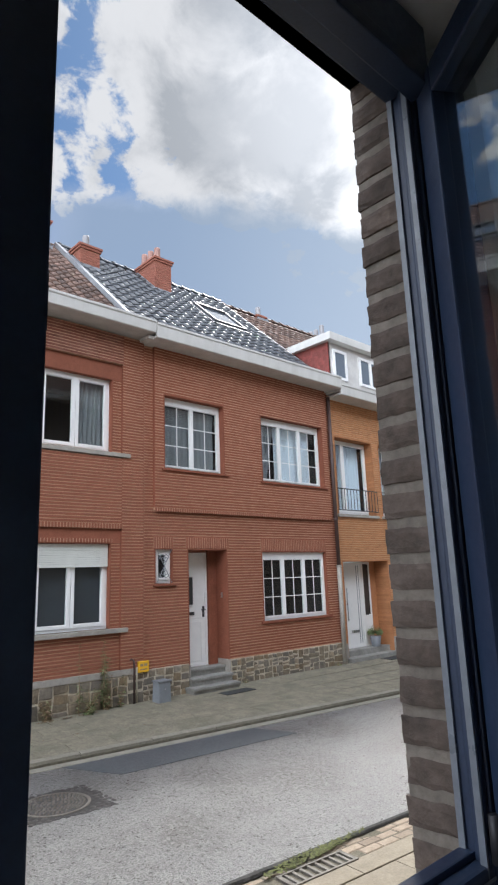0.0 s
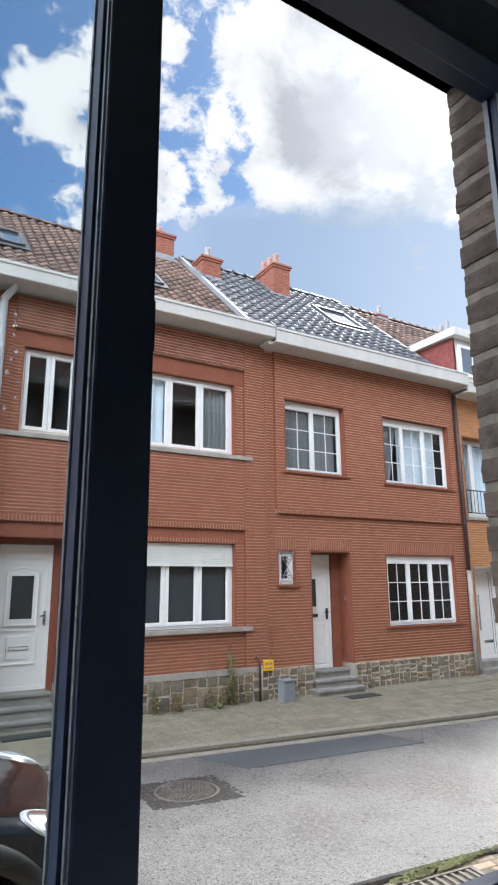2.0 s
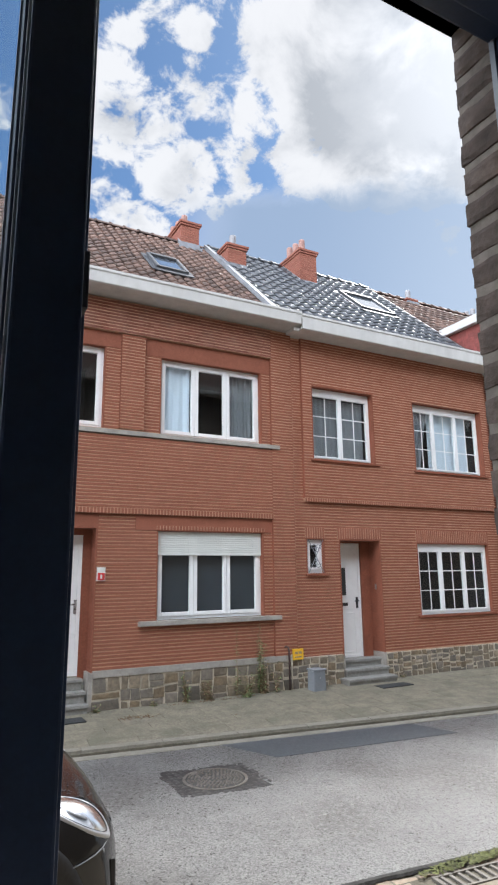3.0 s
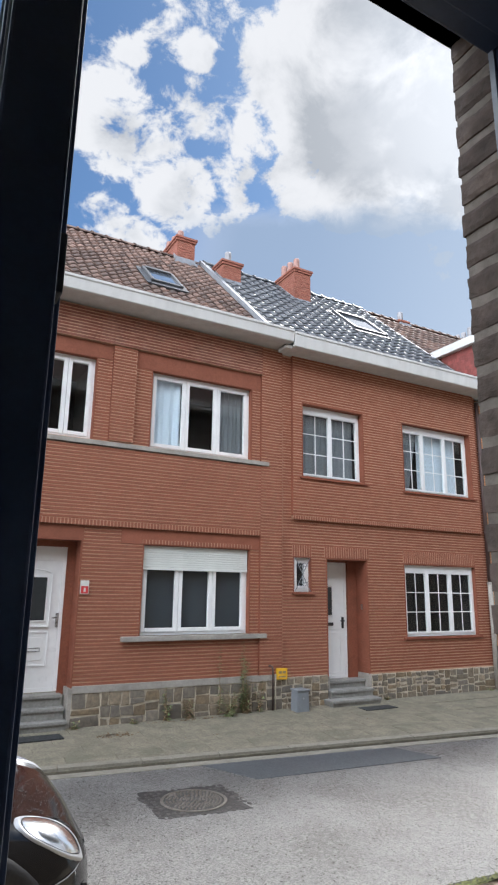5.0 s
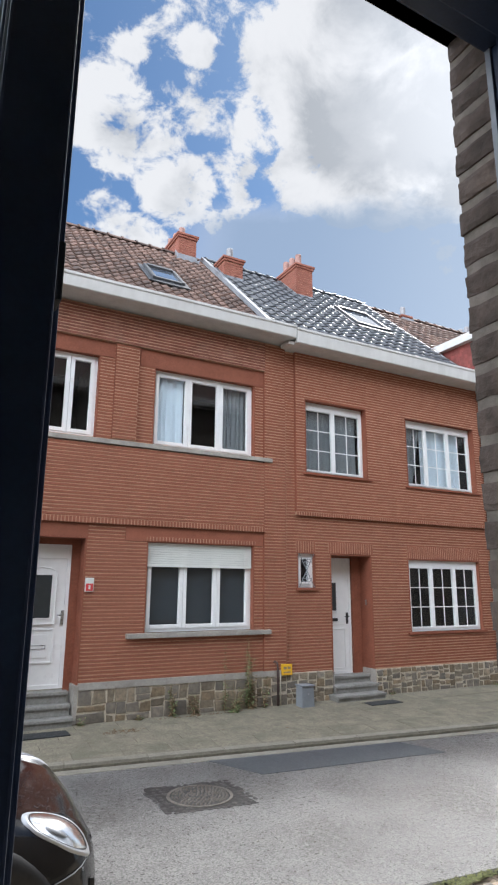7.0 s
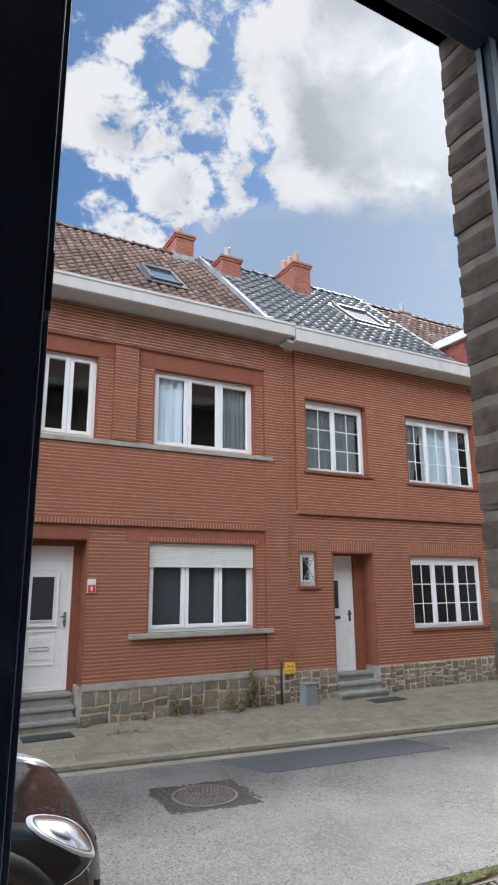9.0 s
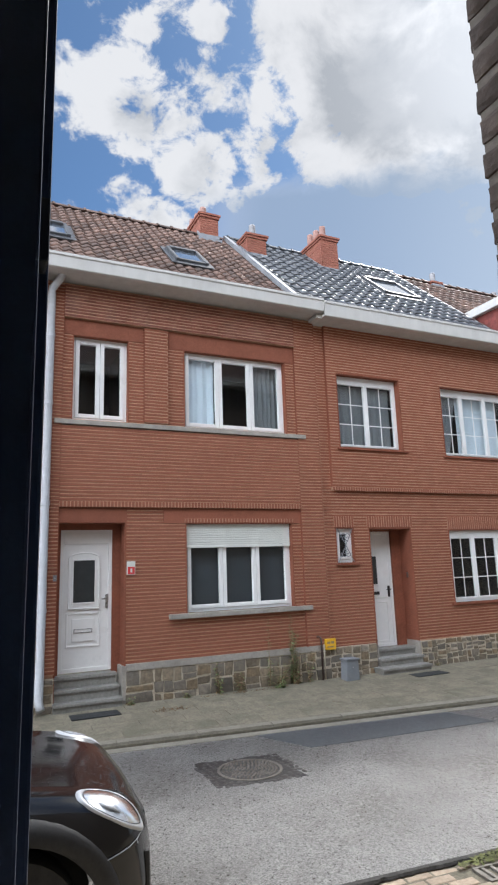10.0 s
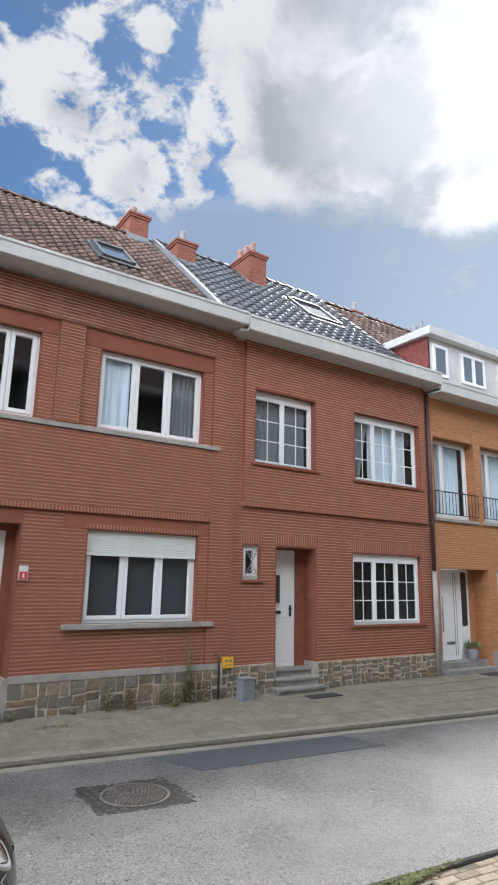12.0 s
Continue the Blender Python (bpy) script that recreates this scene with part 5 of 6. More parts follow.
    tiled_roof(h, 11.06, x1, TILE_BROWN, 0.25, 0.32, lift=0.0, limit=150, holes=[(11.6, x1, -1, 1.45)], seed=71, label="old brown pantiled roof")
    # box dormer
    xa, ya = 11.36, 0.08
    bm = bmesh.new()
    dorm = part("dormer", boxes((xa + 0.015, x1, ya, ya + 0.10, 6.80, 8.08)), SOFFIT, h, "white panelled box dormer")
    cheek = [(xa, ya, 6.8), (xa, ya, 8.08), (xa, 1.4, 8.08)]
    p = [bm.verts.new(q) for q in cheek]
    q = [bm.verts.new((a + 0.06, b, c)) for a, b, c in cheek]
    bm.faces.new(p)
    bm.faces.new(q[::-1])
    for i in range(3):
        bm.faces.new((p[i], q[i], q[(i + 1) % 3], p[(i + 1) % 3]))
    part("cheek", bm, SHINGLE_RED, dorm, "red shingled dormer cheek")
    # shingles on the cheek
    verts, faces = [], []
    z, r = 6.9, 0
    while z < 8.05:
        y = ya + (0.06 if r % 2 else 0.0)
        yend = (z - 6.85) / ROOF_K
        while y < yend:
            n = len(verts)
            verts += [(xa - 0.004, y + 0.002, z + 0.12), (xa - 0.004, y + 0.118, z + 0.12), (xa - 0.012, y + 0.118, z), (xa - 0.012, y + 0.002, z)]
            faces.append((n, n + 1, n + 2, n + 3))
            y += 0.12
        z += 0.10
        r += 1
    tagged(mesh_object("shingle_cladding", verts, faces, SHINGLE_RED, dorm), kind="stuff")
    part("dormer_roof", boxes((xa - 0.14, x1, ya - 0.20, 1.75, 8.08, 8.29), bevel=0.012), ZINC_WHITE, dorm, "white dormer fascia and flat roof")
    for i, (a, b) in enumerate(((11.52, 12.08), (12.62, 13.60), (14.2, 15.2))):
        bm = bmesh.new()
        ring(bm, a, b, 7.10, 7.92, ya - 0.045, ya + 0.02, 0.075, 0.006)
        if i:
            box(bm, (a + b) / 2 - 0.05, (a + b) / 2 + 0.05, ya - 0.05, ya + 0.02, 7.17, 7.85, 0.004)
        part("dormer_window", bm, PVC, dorm, "white dormer window")
        part("pane", boxes((a + 0.07, b - 0.07, ya - 0.018, ya - 0.006, 7.17, 7.85)), SKYGLASS, dorm)
    chimney(h, 12.48, 12.83, 3.85, 4.2, 10.51, [(12.65, 4.0, 0.34)], POT_GREY)
    chimney(h, 15.6, 16.2, 3.7, 4.6, 10.55, [(15.75, 3.9, 0.45), (15.72, 4.15, 0.35), (15.7, 4.4, 0.35)], POT_GREY)
    return h


build_house_orange()

# ---- brown house at the other end, and the row going on ----


def build_house_plain(x0, x1, brick, mortar, z_eave, label, seed):
    h = thing("terraced_house", ((x0 + x1) / 2, 0, 0.08), label, "house", "street row")
    W = [(x0 + 1.0, x0 + 2.2, 4.4, 5.8), (x1 - 2.6, x1 - 1.0, 4.4, 5.8), (x1 - 3.0, x1 - 1.0, 1.3, 2.75)]
    w = brick_wall(h, x0, x1, 0.05, z_eave, W, mortar, label="brick front wall")
    PENDING.append(lambda: brick_field(w, x0 + 0.01, x1 - 0.005, 0.55, z_eave - 0.1, 0.0, W, brick, limit=0, seed=seed))
    for q in W:
        window(h, *q, 0.1, (0.5,), "white window")
        sill(h, q[0] - 0.1, q[1] + 0.1, q[2], -0.08, 0.1, 0.07, SILLSTONE)
    rubble_plinth(h, x0, x1, 0.05, 0.55, -0.03, seed)
    fascia_gutter(h, x0, x1, z_eave - 0.16, z_eave + 0.08, -0.42)
    tiled_roof(h, x0, x1, TILE_BROWN, 0.25, 0.32, lift=-0.03, limit=0, seed=seed, label="brown pantiled roof")
    return h


build_house_plain(-5.2, 0.58, BRICK_BROWN, MORTAR, 6.72, "dark red brick terraced house with brown tiled roof", 81)
build_house_plain(-11.0, -5.22, BRICK, MORTAR, 6.8, "red brick terraced house farther along the row", 82)
build_house_plain(17.22, 23.0, BRICK, MORTAR, 6.7, "red brick terraced house farther along the row", 83)

# ---- the room with the window that we look through ----
OUT_Y, FR_O, FR_I, IN_Y = -9.005, -9.095, -9.185, -9.225
WX0, WX1, WZ0, WZ1 = -1.75, 0.376, 1.64, 3.03
near_wall = part("wall_near", cut_panel(-14, 22, -0.3, 8.1, OUT_Y - 0.003, FR_O - 0.05, [(WX0, WX1 + 0.0025, WZ0, WZ1)]), NEAR_MORTAR)
own_eaves = part("eaves_near", boxes((-14.2, 22.2, -9.30, -8.62, 8.1, 8.4), bevel=0.01), ZINC_WHITE)
tagged(own_eaves, "white boxed eaves gutter over the window wall", "gutter", kind="structure")
own_roof = mesh_object("roof_near", [(x, y, z) for x in (-14.2, 22.2) for y, z in ((-8.7, 8.42), (-12.7, 11.8), (-16.7, 8.42), (-16.7, 8.26), (-12.7, 11.64), (-8.7, 8.36))],
                       [(0, 1, 7, 6), (1, 2, 8, 7), (2, 3, 9, 8), (3, 4, 10, 9), (4, 5, 11, 10), (5, 0, 6, 11), (0, 5, 4, 3, 2, 1), (6, 7, 8, 9, 10, 11)], TILE_BROWN)
tagged(own_roof, "brown tiled roof over the window wall", "roof", kind="structure")
tagged(near_wall, "brown rustic brick outer wall of the house with the window", "wall", kind="structure")
room_in = [("wall_side_1", (-3.4, -3.2, -12.6, IN_Y, 0.6, 3.45)), ("wall_side_2", (3.6, 3.8, -12.6, IN_Y, 0.6, 3.45))]
for name, b in room_in:
    tagged(part(name, boxes(b), PLASTER), "plain white plastered room wall", "wall", kind="structure")
tagged(part("wall_lining_near", cut_panel(-3.2, 3.6, 0.6, 3.45, IN_Y - 0.012, FR_O - 0.051, [(WX0, WX1 + 0.06, WZ0 - 0.05, WZ1 + 0.02)]), PLASTER), "plastered inner face of the window wall", "wall", kind="structure")
# the back wall's opening is added, out of sight, to let in fill light
tagged(part("wall_back", cut_panel(-3.2, 3.6, 0.6, 3.45, -12.6, -12.4, [(0.8, 2.2, 1.3, 2.6)]), PLASTER), "white plastered back wall with an opening added to let light in", "wall", kind="structure")
tagged(part("floor", boxes((-3.2, 3.6, -12.4, IN_Y - 0.012, 0.50, 0.60)), FLOOR_WOOD), "oak plank floor of the room", "floor", kind="structure")
tagged(part("ceiling", boxes((-3.4, 3.8, -12.6, IN_Y, 3.45, 3.57)), PLASTER), "white plastered ceiling", "ceiling", kind="structure")
tagged(part("lintel_near", boxes((WX0 - 0.2, WX1 + 0.2, FR_O, OUT_Y - 0.002, WZ1, WZ1 + 0.2)), CONCRETE), "grey concrete lintel over the window", "lintel", kind="structure")
tagged(part("inner_sill", boxes((WX0, WX1 + 0.03, -9.46, FR_O - 0.051, 1.595, 1.632), bevel=0.006), PLASTER), "white painted inner window sill", "sill", kind="structure")


# unseen window, added only to brighten the room behind the eye
def build_fill_window():
    w = thing("fill_window_back", (1.5, -12.5, 1.3), "unseen anthracite window added in the back wall to brighten the room", "window", kind="structure")
    bm = bmesh.new()
    ring(bm, 0.8, 2.2, 1.3, 2.6, -12.55, -12.47, 0.06, 0.004)
    part("frame", bm, ALU, w)
    part("mullion", boxes((1.47, 1.53, -12.55, -12.47, 1.36, 2.54), bevel=0.004), ALU, w)
    for a, b in ((0.86, 1.47), (1.53, 2.14)):
        p = part("pane", boxes((a, b, -12.515, -12.505, 1.36, 2.54)), GLASS, w)
        p.visible_shadow = False


build_fill_window()


def build_near_bricks():
    """The bricks of the window's reveal and of the wall round it, rough and uneven."""
    rnd = random.Random(91)
    course = 0.0585
    z, r = WZ0 - 0.06, 0
    while z < WZ1 + 0.4:
        for k in range(3):
            a = WX1 + (0 if k == 0 else (0.10 if r % 2 else 0.20) + (k - 1) * 0.205)
            b = WX1 + ((0.10 if r % 2 else 0.20) if k == 0 else (0.10 if r % 2 else 0.20) + k * 0.205) - 0.010
            j = lambda s: rnd.uniform(-s, s)
            o = -0.003 + j(0.002)
            y0, y1 = FR_O - 0.0, OUT_Y + 0.001 + j(0.002)
            zz0, zz1 = z + 0.006, z + course - 0.006
            bm = bmesh.new()
            bmesh.ops.create_cube(bm, size=1.0)
            bmesh.ops.subdivide_edges(bm, edges=bm.edges[:], cuts=3, use_grid_fill=True)
            for v in bm.verts:
                p = Vector(((v.co.x + 0.5) * (b - a - o) + a + o, (v.co.y + 0.5) * (y1 - y0) + y0, (v.co.z + 0.5) * (zz1 - zz0) + zz0))
                edge = sum(abs(abs(c) - 0.5) < 1e-3 for c in v.co)
                nz = noise.noise_vector(p * 38) * (0.002 if edge < 2 else 0.0035)
                p += nz
                if edge >= 2:
                    c = Vector(((a + b) / 2, (y0 + y1) / 2, (zz0 + zz1) / 2))
                    p -= Vector((math.copysign(0.003, p.x - c.x), math.copysign(0.003, p.y - c.y), math.copysign(0.003, p.z - c.z)))
                v.co = p
            part("brick", bm, NEAR_BRICK, near_wall, smooth=False)
        z += course
        r += 1


PENDING.append(build_near_bricks)


def build_near_window():
    w = thing("window_near", (-0.6, -9.12, WZ0), "anthracite aluminium window with its casement swung open inwards", "window", kind="structure")
    # fixed frame
    bm = bmesh.new()
    box(bm, WX1 - 0.012, WX1 + 0.05, FR_O - 0.055, FR_O, WZ0, WZ1, 0.003)
    box(bm, WX1 - 0.022, WX1 - 0.011, FR_O - 0.050, FR_O - 0.028, WZ0 + 0.03, WZ1 - 0.09, 0.003)
    box(bm, WX0, WX0 + 0.06, FR_I, FR_O, WZ0, WZ1, 0.003)
    part("frame_jamb", bm, ALU, w)
    part("jamb_trim", boxes((WX1 - 0.017, WX1 - 0.011, FR_O - 0.012, FR_O - 0.002, WZ0 + 0.04, WZ1 - 0.09), (WX1 - 0.030, WX1 - 0.0262, FR_O - 0.050, FR_O - 0.040, WZ0 + 0.04, WZ1 - 0.10)), ALU_TRIM, w, "grey rubber gasket line")
    bm = bmesh.new()
    box(bm, WX0 + 0.06, WX1 - 0.012, FR_I, FR_O, WZ1 - 0.10, WZ1, 0.004)
    box(bm, WX0 + 0.06, WX1 - 0.012, FR_I - 0.002, FR_O - 0.05, WZ1 - 0.13, WZ1 - 0.099, 0.003)
    part("frame_head", bm, ALU, w)
    bm = bmesh.new()
    box(bm, WX0 + 0.06, WX1 - 0.012, FR_O - 0.024, FR_O, WZ0 - 0.01, 1.704, 0.003)
    box(bm, WX0 + 0.06, WX1 - 0.012, FR_O - 0.050, FR_O - 0.023, WZ0 - 0.01, 1.696, 0.006)
    part("frame_rail", bm, ALU, w)
    part("sill_trim", boxes((-0.29, WX1 - 0.012, FR_O - 0.0515, FR_O - 0.048, 1.676, 1.68)), ALU_TRIM, w)
    part("outer_sill", boxes((WX0, WX1, FR_O - 0.002, OUT_Y + 0.03, 1.585, 1.605), bevel=0.004), ALU, w)
    part("drain_stud", tube([(0.02, FR_O - 0.036, 1.694), (0.02, FR_O - 0.036, 1.700)], 0.0045, 10), STEEL, w, "small steel stud")
    # mullion with the fixed light's bead
    bm = bmesh.new()
    box(bm, -0.365, -0.308, FR_I, -9.135, 1.68, WZ1 - 0.10, 0.003)
    box(bm, -0.347, -0.309, -9.134, FR_O, 1.68, WZ1 - 0.10, 0.003)
    box(bm, -0.312, -0.296, FR_O - 0.045, FR_O - 0.004, 1.68, WZ1 - 0.10, 0.003)
    m = part("mullion", bm, ALU, w)
    part("glazing_bead", boxes((-0.3695, -0.3655, FR_I + 0.016, FR_I + 0.040, 1.69, WZ1 - 0.10), bevel=0.001), ALU, w)
    part("bead_gasket", boxes((-0.3715, -0.3690, FR_I + 0.041, FR_I + 0.047, 1.69, WZ1 - 0.10), (-0.3672, -0.3645, FR_I + 0.004, FR_I + 0.009, 1.69, WZ1 - 0.10)), ALU_TRIM, w, "thin grey gasket")
    part("weather_strip", boxes((-0.3085, -0.3062, FR_I + 0.022, FR_I + 0.027, 1.69, 2.315), (-0.3085, -0.3062, FR_I + 0.022, FR_I + 0.027, 2.36, WZ1 - 0.11), (-0.2965, -0.2945, FR_I + 0.060, FR_I + 0.066, 2.312, 2.362)), ALU_TRIM, w, "pale weather strip")
    part("strike_plate", boxes((-0.308, -0.299, FR_I + 0.02, FR_I + 0.045, 2.29, 2.345), (-0.308, -0.299, FR_I + 0.02, FR_I + 0.045, 1.745, 1.77), bevel=0.002), METAL_DARK, w, "black lock strike plate")
    g = part("fixed_pane", boxes((WX0 + 0.06, -0.368, -9.132, -9.122, 1.692, WZ1 - 0.10)), GLASS, w, "clear fixed pane with rain drops")
    g.visible_shadow = False
    # rain drops in short trails
    rnd = random.Random(5)
    bm = bmesh.new()
    for tx, tz, n in ((-0.425, 2.315, 9), (-0.497, 2.325, 8), (-0.512, 2.33, 6), (-0.526, 2.34, 5), (-0.60, 2.24, 9), (-0.68, 2.44, 8)):
        for i in range(n):
            r = rnd.uniform(0.0012, 0.0026)
            bmesh.ops.create_icosphere(bm, subdivisions=1, radius=r, matrix=Matrix.Translation((tx + 0.0012 * i * rnd.uniform(-0.5, 1), -9.1215, tz - i * 0.011 + rnd.uniform(-0.003, 0.003))) @ Matrix.Diagonal((1, 0.6, 1.3, 1)))
    for i in range(40):
        bmesh.ops.create_icosphere(bm, subdivisions=1, radius=rnd.uniform(0.0007, 0.0014), matrix=Matrix.Translation((rnd.uniform(-0.9, -0.38), -9.1215, rnd.uniform(1.84, 2.84))))
    part("rain_drops", bm, DROP, w, "small rain drops", smooth=True)
    # casement, swung in about its hinges
    bm = bmesh.new()
    W, Z0, Z1 = 0.69, 1.692, WZ1 - 0.105
    ring(bm, -W, 0, Z0, Z1, -0.065, 0.0, 0.055, 0.004)
    turn = Matrix.Translation((WX1 - 0.010, FR_O - 0.058, 0)) @ Euler((0, 0, radians(55))).to_matrix().to_4x4()
    bm.transform(turn)
    c = part("casement", bm, ALU, w, "open anthracite casement")
    for ya in (-0.050, -0.026):
        bm = boxes((-W + 0.05, -0.05, ya, ya + 0.004, Z0 + 0.05, Z1 - 0.05))
        bm.transform(turn)
        p = part("casement_pane", bm, GLASS, c)
        p.visible_shadow = False
    bm = tube([(WX1 - 0.020, FR_O - 0.062, 1.7), (WX1 - 0.020, FR_O - 0.062, 1.76)], 0.009, 10)
    part("hinge", bm, METAL_DARK, w, smooth=True)
    return w


DROP = glass_surface("water_drop", (1, 1, 1))
build_near_window()

# ---- parked car ----
CAR_X, CAR_Y, CAR_Z = 0.76, -5.27, Z_ROAD + 0.004      # front of the bumper, middle of the car


def build_car():
    t = thing("parked_car", (CAR_X - 2.0, CAR_Y, CAR_Z), "glossy black compact car, wet, parked beside the kerb", "car")
    turn = Matrix.Translation((CAR_X, CAR_Y, CAR_Z)) @ Euler((0, 0, math.atan(-0.06))).to_matrix().to_4x4()

    def lerp(x, table):
        """A smooth curve through a table of stations along the car."""
        for i in range(len(table) - 1):
            (xa, va), (xb, vb) = table[i], table[i + 1]
            if xa >= x >= xb:
                (xp, vp), (xn, vn) = table[max(0, i - 1)], table[min(len(table) - 1, i + 2)]
                d, f = xb - xa, (x - xa) / (xb - xa)
                ma, mb = (vb - vp) / (xb - xp) * d, (vn - va) / (xn - xa) * d
                return (2 * f ** 3 - 3 * f * f + 1) * va + (f ** 3 - 2 * f * f + f) * ma + (3 * f * f - 2 * f ** 3) * vb + (f ** 3 - f * f) * mb
        return table[-1][1]

    half = [(0, 0.60), (-0.05, 0.70), (-0.12, 0.775), (-0.22, 0.83), (-0.4, 0.875), (-0.7, 0.90), (-3.2, 0.90), (-3.9, 0.84), (-4.1, 0.70)]
    crown = [(0, 0.69), (-0.04, 0.77), (-0.12, 0.845), (-0.28, 0.912), (-0.55, 0.965), (-1.1, 1.03), (-3.4, 1.10), (-4.1, 1.0)]
    shoulder = [(0, 0.62), (-0.04, 0.69), (-0.12, 0.785), (-0.28, 0.862), (-0.55, 0.915), (-1.1, 0.96), (-3.4, 1.02), (-4.1, 0.92)]
    bottom = [(0, 0.34), (-0.2, 0.28), (-4.0, 0.30), (-4.1, 0.36)]
    wheels = (-0.76, -3.25)
    ARCH = 0.47

    def low(x):
        z = lerp(x, bottom)
        for w in wheels:
            d = abs(x - w)
            if d < ARCH:
                z = max(z, 0.32 + math.sqrt(ARCH * ARCH - d * d))
        return z

    xs = sorted({0, -0.015, -0.04, -0.08, -0.12, -0.17, -0.22, -0.28, -0.34, *[w + ARCH * math.cos(a * math.pi / 18) for w in wheels for a in range(19)], *[-1.2 - 0.2 * i for i in range(9)], -3.7, -3.8, -3.95, -4.05, -4.1}, reverse=True)
    rows = []
    for x in xs:
        hw, zc, zs, zl = lerp(x, half), lerp(x, crown), lerp(x, shoulder), low(x)
        sec = [(0.0, zc), (hw * 0.35, zc - 0.006), (hw * 0.62, zc - 0.022), (hw * 0.80, (zc + zs) / 2 + 0.012), (hw * 0.90, zs), (hw * 0.955, zs - 0.05), (hw * 0.985, zs - 0.13)]
        zm = zs - 0.13
        for f in (0.25, 0.5, 0.75, 1.0):
            z = zm + (zl - zm) * f
            sec.append((hw * (0.985 + 0.02 * math.sin(f * math.pi * 0.8)), z))
        sec.append((hw * 0.80, zl + 0.005))
        rows.append([(x, -y, z) for y, z in sec[::-1]] + [(x, y, z) for y, z in sec[1:]])
    verts = [turn @ Vector(v) for r in rows for v in r]
    n = len(rows[0])
    faces = [(i * n + k, i * n + k + 1, (i + 1) * n + k + 1, (i + 1) * n + k) for i in range(len(rows) - 1) for k in range(n - 1)]
    faces += [tuple(range(n)), tuple(range((len(rows) - 1) * n, len(rows) * n))[::-1]]
    body = mesh_object("body", verts, faces, CAR_BLACK, t, "glossy black paint with rain beads", smooth=True)
    bm = bmesh.new()
    bm.from_mesh(body.data)
    bmesh.ops.recalc_face_normals(bm, faces=bm.faces[:])
    bm.to_mesh(body.data)
    bm.free()

    def side(x, z):
        """How far out the flank stands at a place along the car."""
        hw, zs = lerp(x, half), lerp(x, shoulder)
        if z > zs:
            zc = lerp(x, crown)
            return hw * (0.90 - 0.28 * (z - zs) / max(0.02, zc - zs))
        if z > zs - 0.13:
            return hw * (0.985 - 0.085 * ((z - zs + 0.13) / 0.13) ** 2)
        return hw * 1.0

    # cabin
    verts = [(-1.15, 0.72, 1.08), (-1.15, -0.72, 1.08), (-1.75, 0.60, 1.56), (-1.75, -0.60, 1.56), (-3.55, 0.58, 1.54), (-3.55, -0.58, 1.54), (-3.95, 0.68, 1.05), (-3.95, -0.68, 1.05)]
    faces = [(0, 1, 3, 2), (2, 3, 5, 4), (4, 5, 7, 6), (0, 2, 4, 6), (1, 7, 5, 3)]
    mesh_object("cabin_glass", [turn @ Vector(v) for v in verts], faces, SMOKED, t, "dark car windows")
    bm = boxes((-3.6, -1.72, -0.62, 0.62, 1.54, 1.60), bevel=0.025)
    bm.transform(turn)
    part("roof_panel", bm, CAR_BLACK, t)
    for s in (-1, 1):
        # wheel-arch cladding: a band that follows the opening
        for w in wheels:
            verts, faces = [], []
            k = 24
            for i in range(k + 1):
                a = math.pi * (1.06 - 1.12 * i / k)
                for r, out in ((0.47, 0.004), (0.485, 0.020), (0.565, 0.018), (0.58, 0.0)):
                    x, z = w + r * math.cos(a), 0.32 + r * math.sin(a)
                    verts.append(turn @ Vector((x, s * (side(min(x, -0.02), z) + out), z)))
            for i in range(k):
                for q in range(3):
                    o = i * 4 + q
                    faces.append((o, o + 4, o + 5, o + 1))
            mesh_object("arch_cladding", verts, faces, CAR_PLASTIC, t, "matt black wheel-arch cladding", smooth=True)
            bm = tube([(w, s * 0.66, 0.355), (w, s * 0.665, 0.355), (w, s * 0.855, 0.355), (w, s * 0.86, 0.355)], 0.355, 36)
            bm.transform(turn)
            wh = part("wheel", bm, TYRE, t, "black tyre on an alloy wheel")
            bm = tube([(w, s * 0.84, 0.355), (w, s * 0.868, 0.355)], 0.24, 32)
            bm.transform(turn)
            part("rim", bm, STEEL, wh)
            bm = tube([(w, s * 0.30, 0.37), (w, s * 0.65, 0.37)], 0.425, 24)
            bm.transform(turn)
            part("wheel_well", bm, BLACKHOLE, t)
        # headlight: an oval lamp let into the curve of the wing
        def skin(x, q, off):
            """A place on the body: x along the car, q counts the section's points outwards from the middle."""
            hw, zc, zs = lerp(x, half), lerp(x, crown), lerp(x, shoulder)
            sec = [(0.0, zc), (hw * 0.35, zc - 0.006), (hw * 0.62, zc - 0.022), (hw * 0.80, (zc + zs) / 2 + 0.012), (hw * 0.90, zs), (hw * 0.955, zs - 0.05), (hw * 0.985, zs - 0.13)]
            k = min(5, int(q))
            f = q - k
            p0, p1, p2, p3 = sec[max(0, k - 1)], sec[k], sec[k + 1], sec[min(6, k + 2)]
            y, z = [p1[i] + 0.5 * f * (p2[i] - p0[i] + f * (2 * p0[i] - 5 * p1[i] + 4 * p2[i] - p3[i] + f * (3 * (p1[i] - p2[i]) + p3[i] - p0[i]))) for i in (0, 1)]
            return Vector((x, s * y, z)) + Vector((0.50, s * 0.62, 0.60)) * off

        def oval(r, off, k=40):
            return [turn @ skin(-0.245 + 0.185 * r * math.cos(i * math.tau / k), 3.85 + r * (1.2 * math.sin(i * math.tau / k) + 0.7 * math.cos(i * math.tau / k)), off) for i in range(k)]

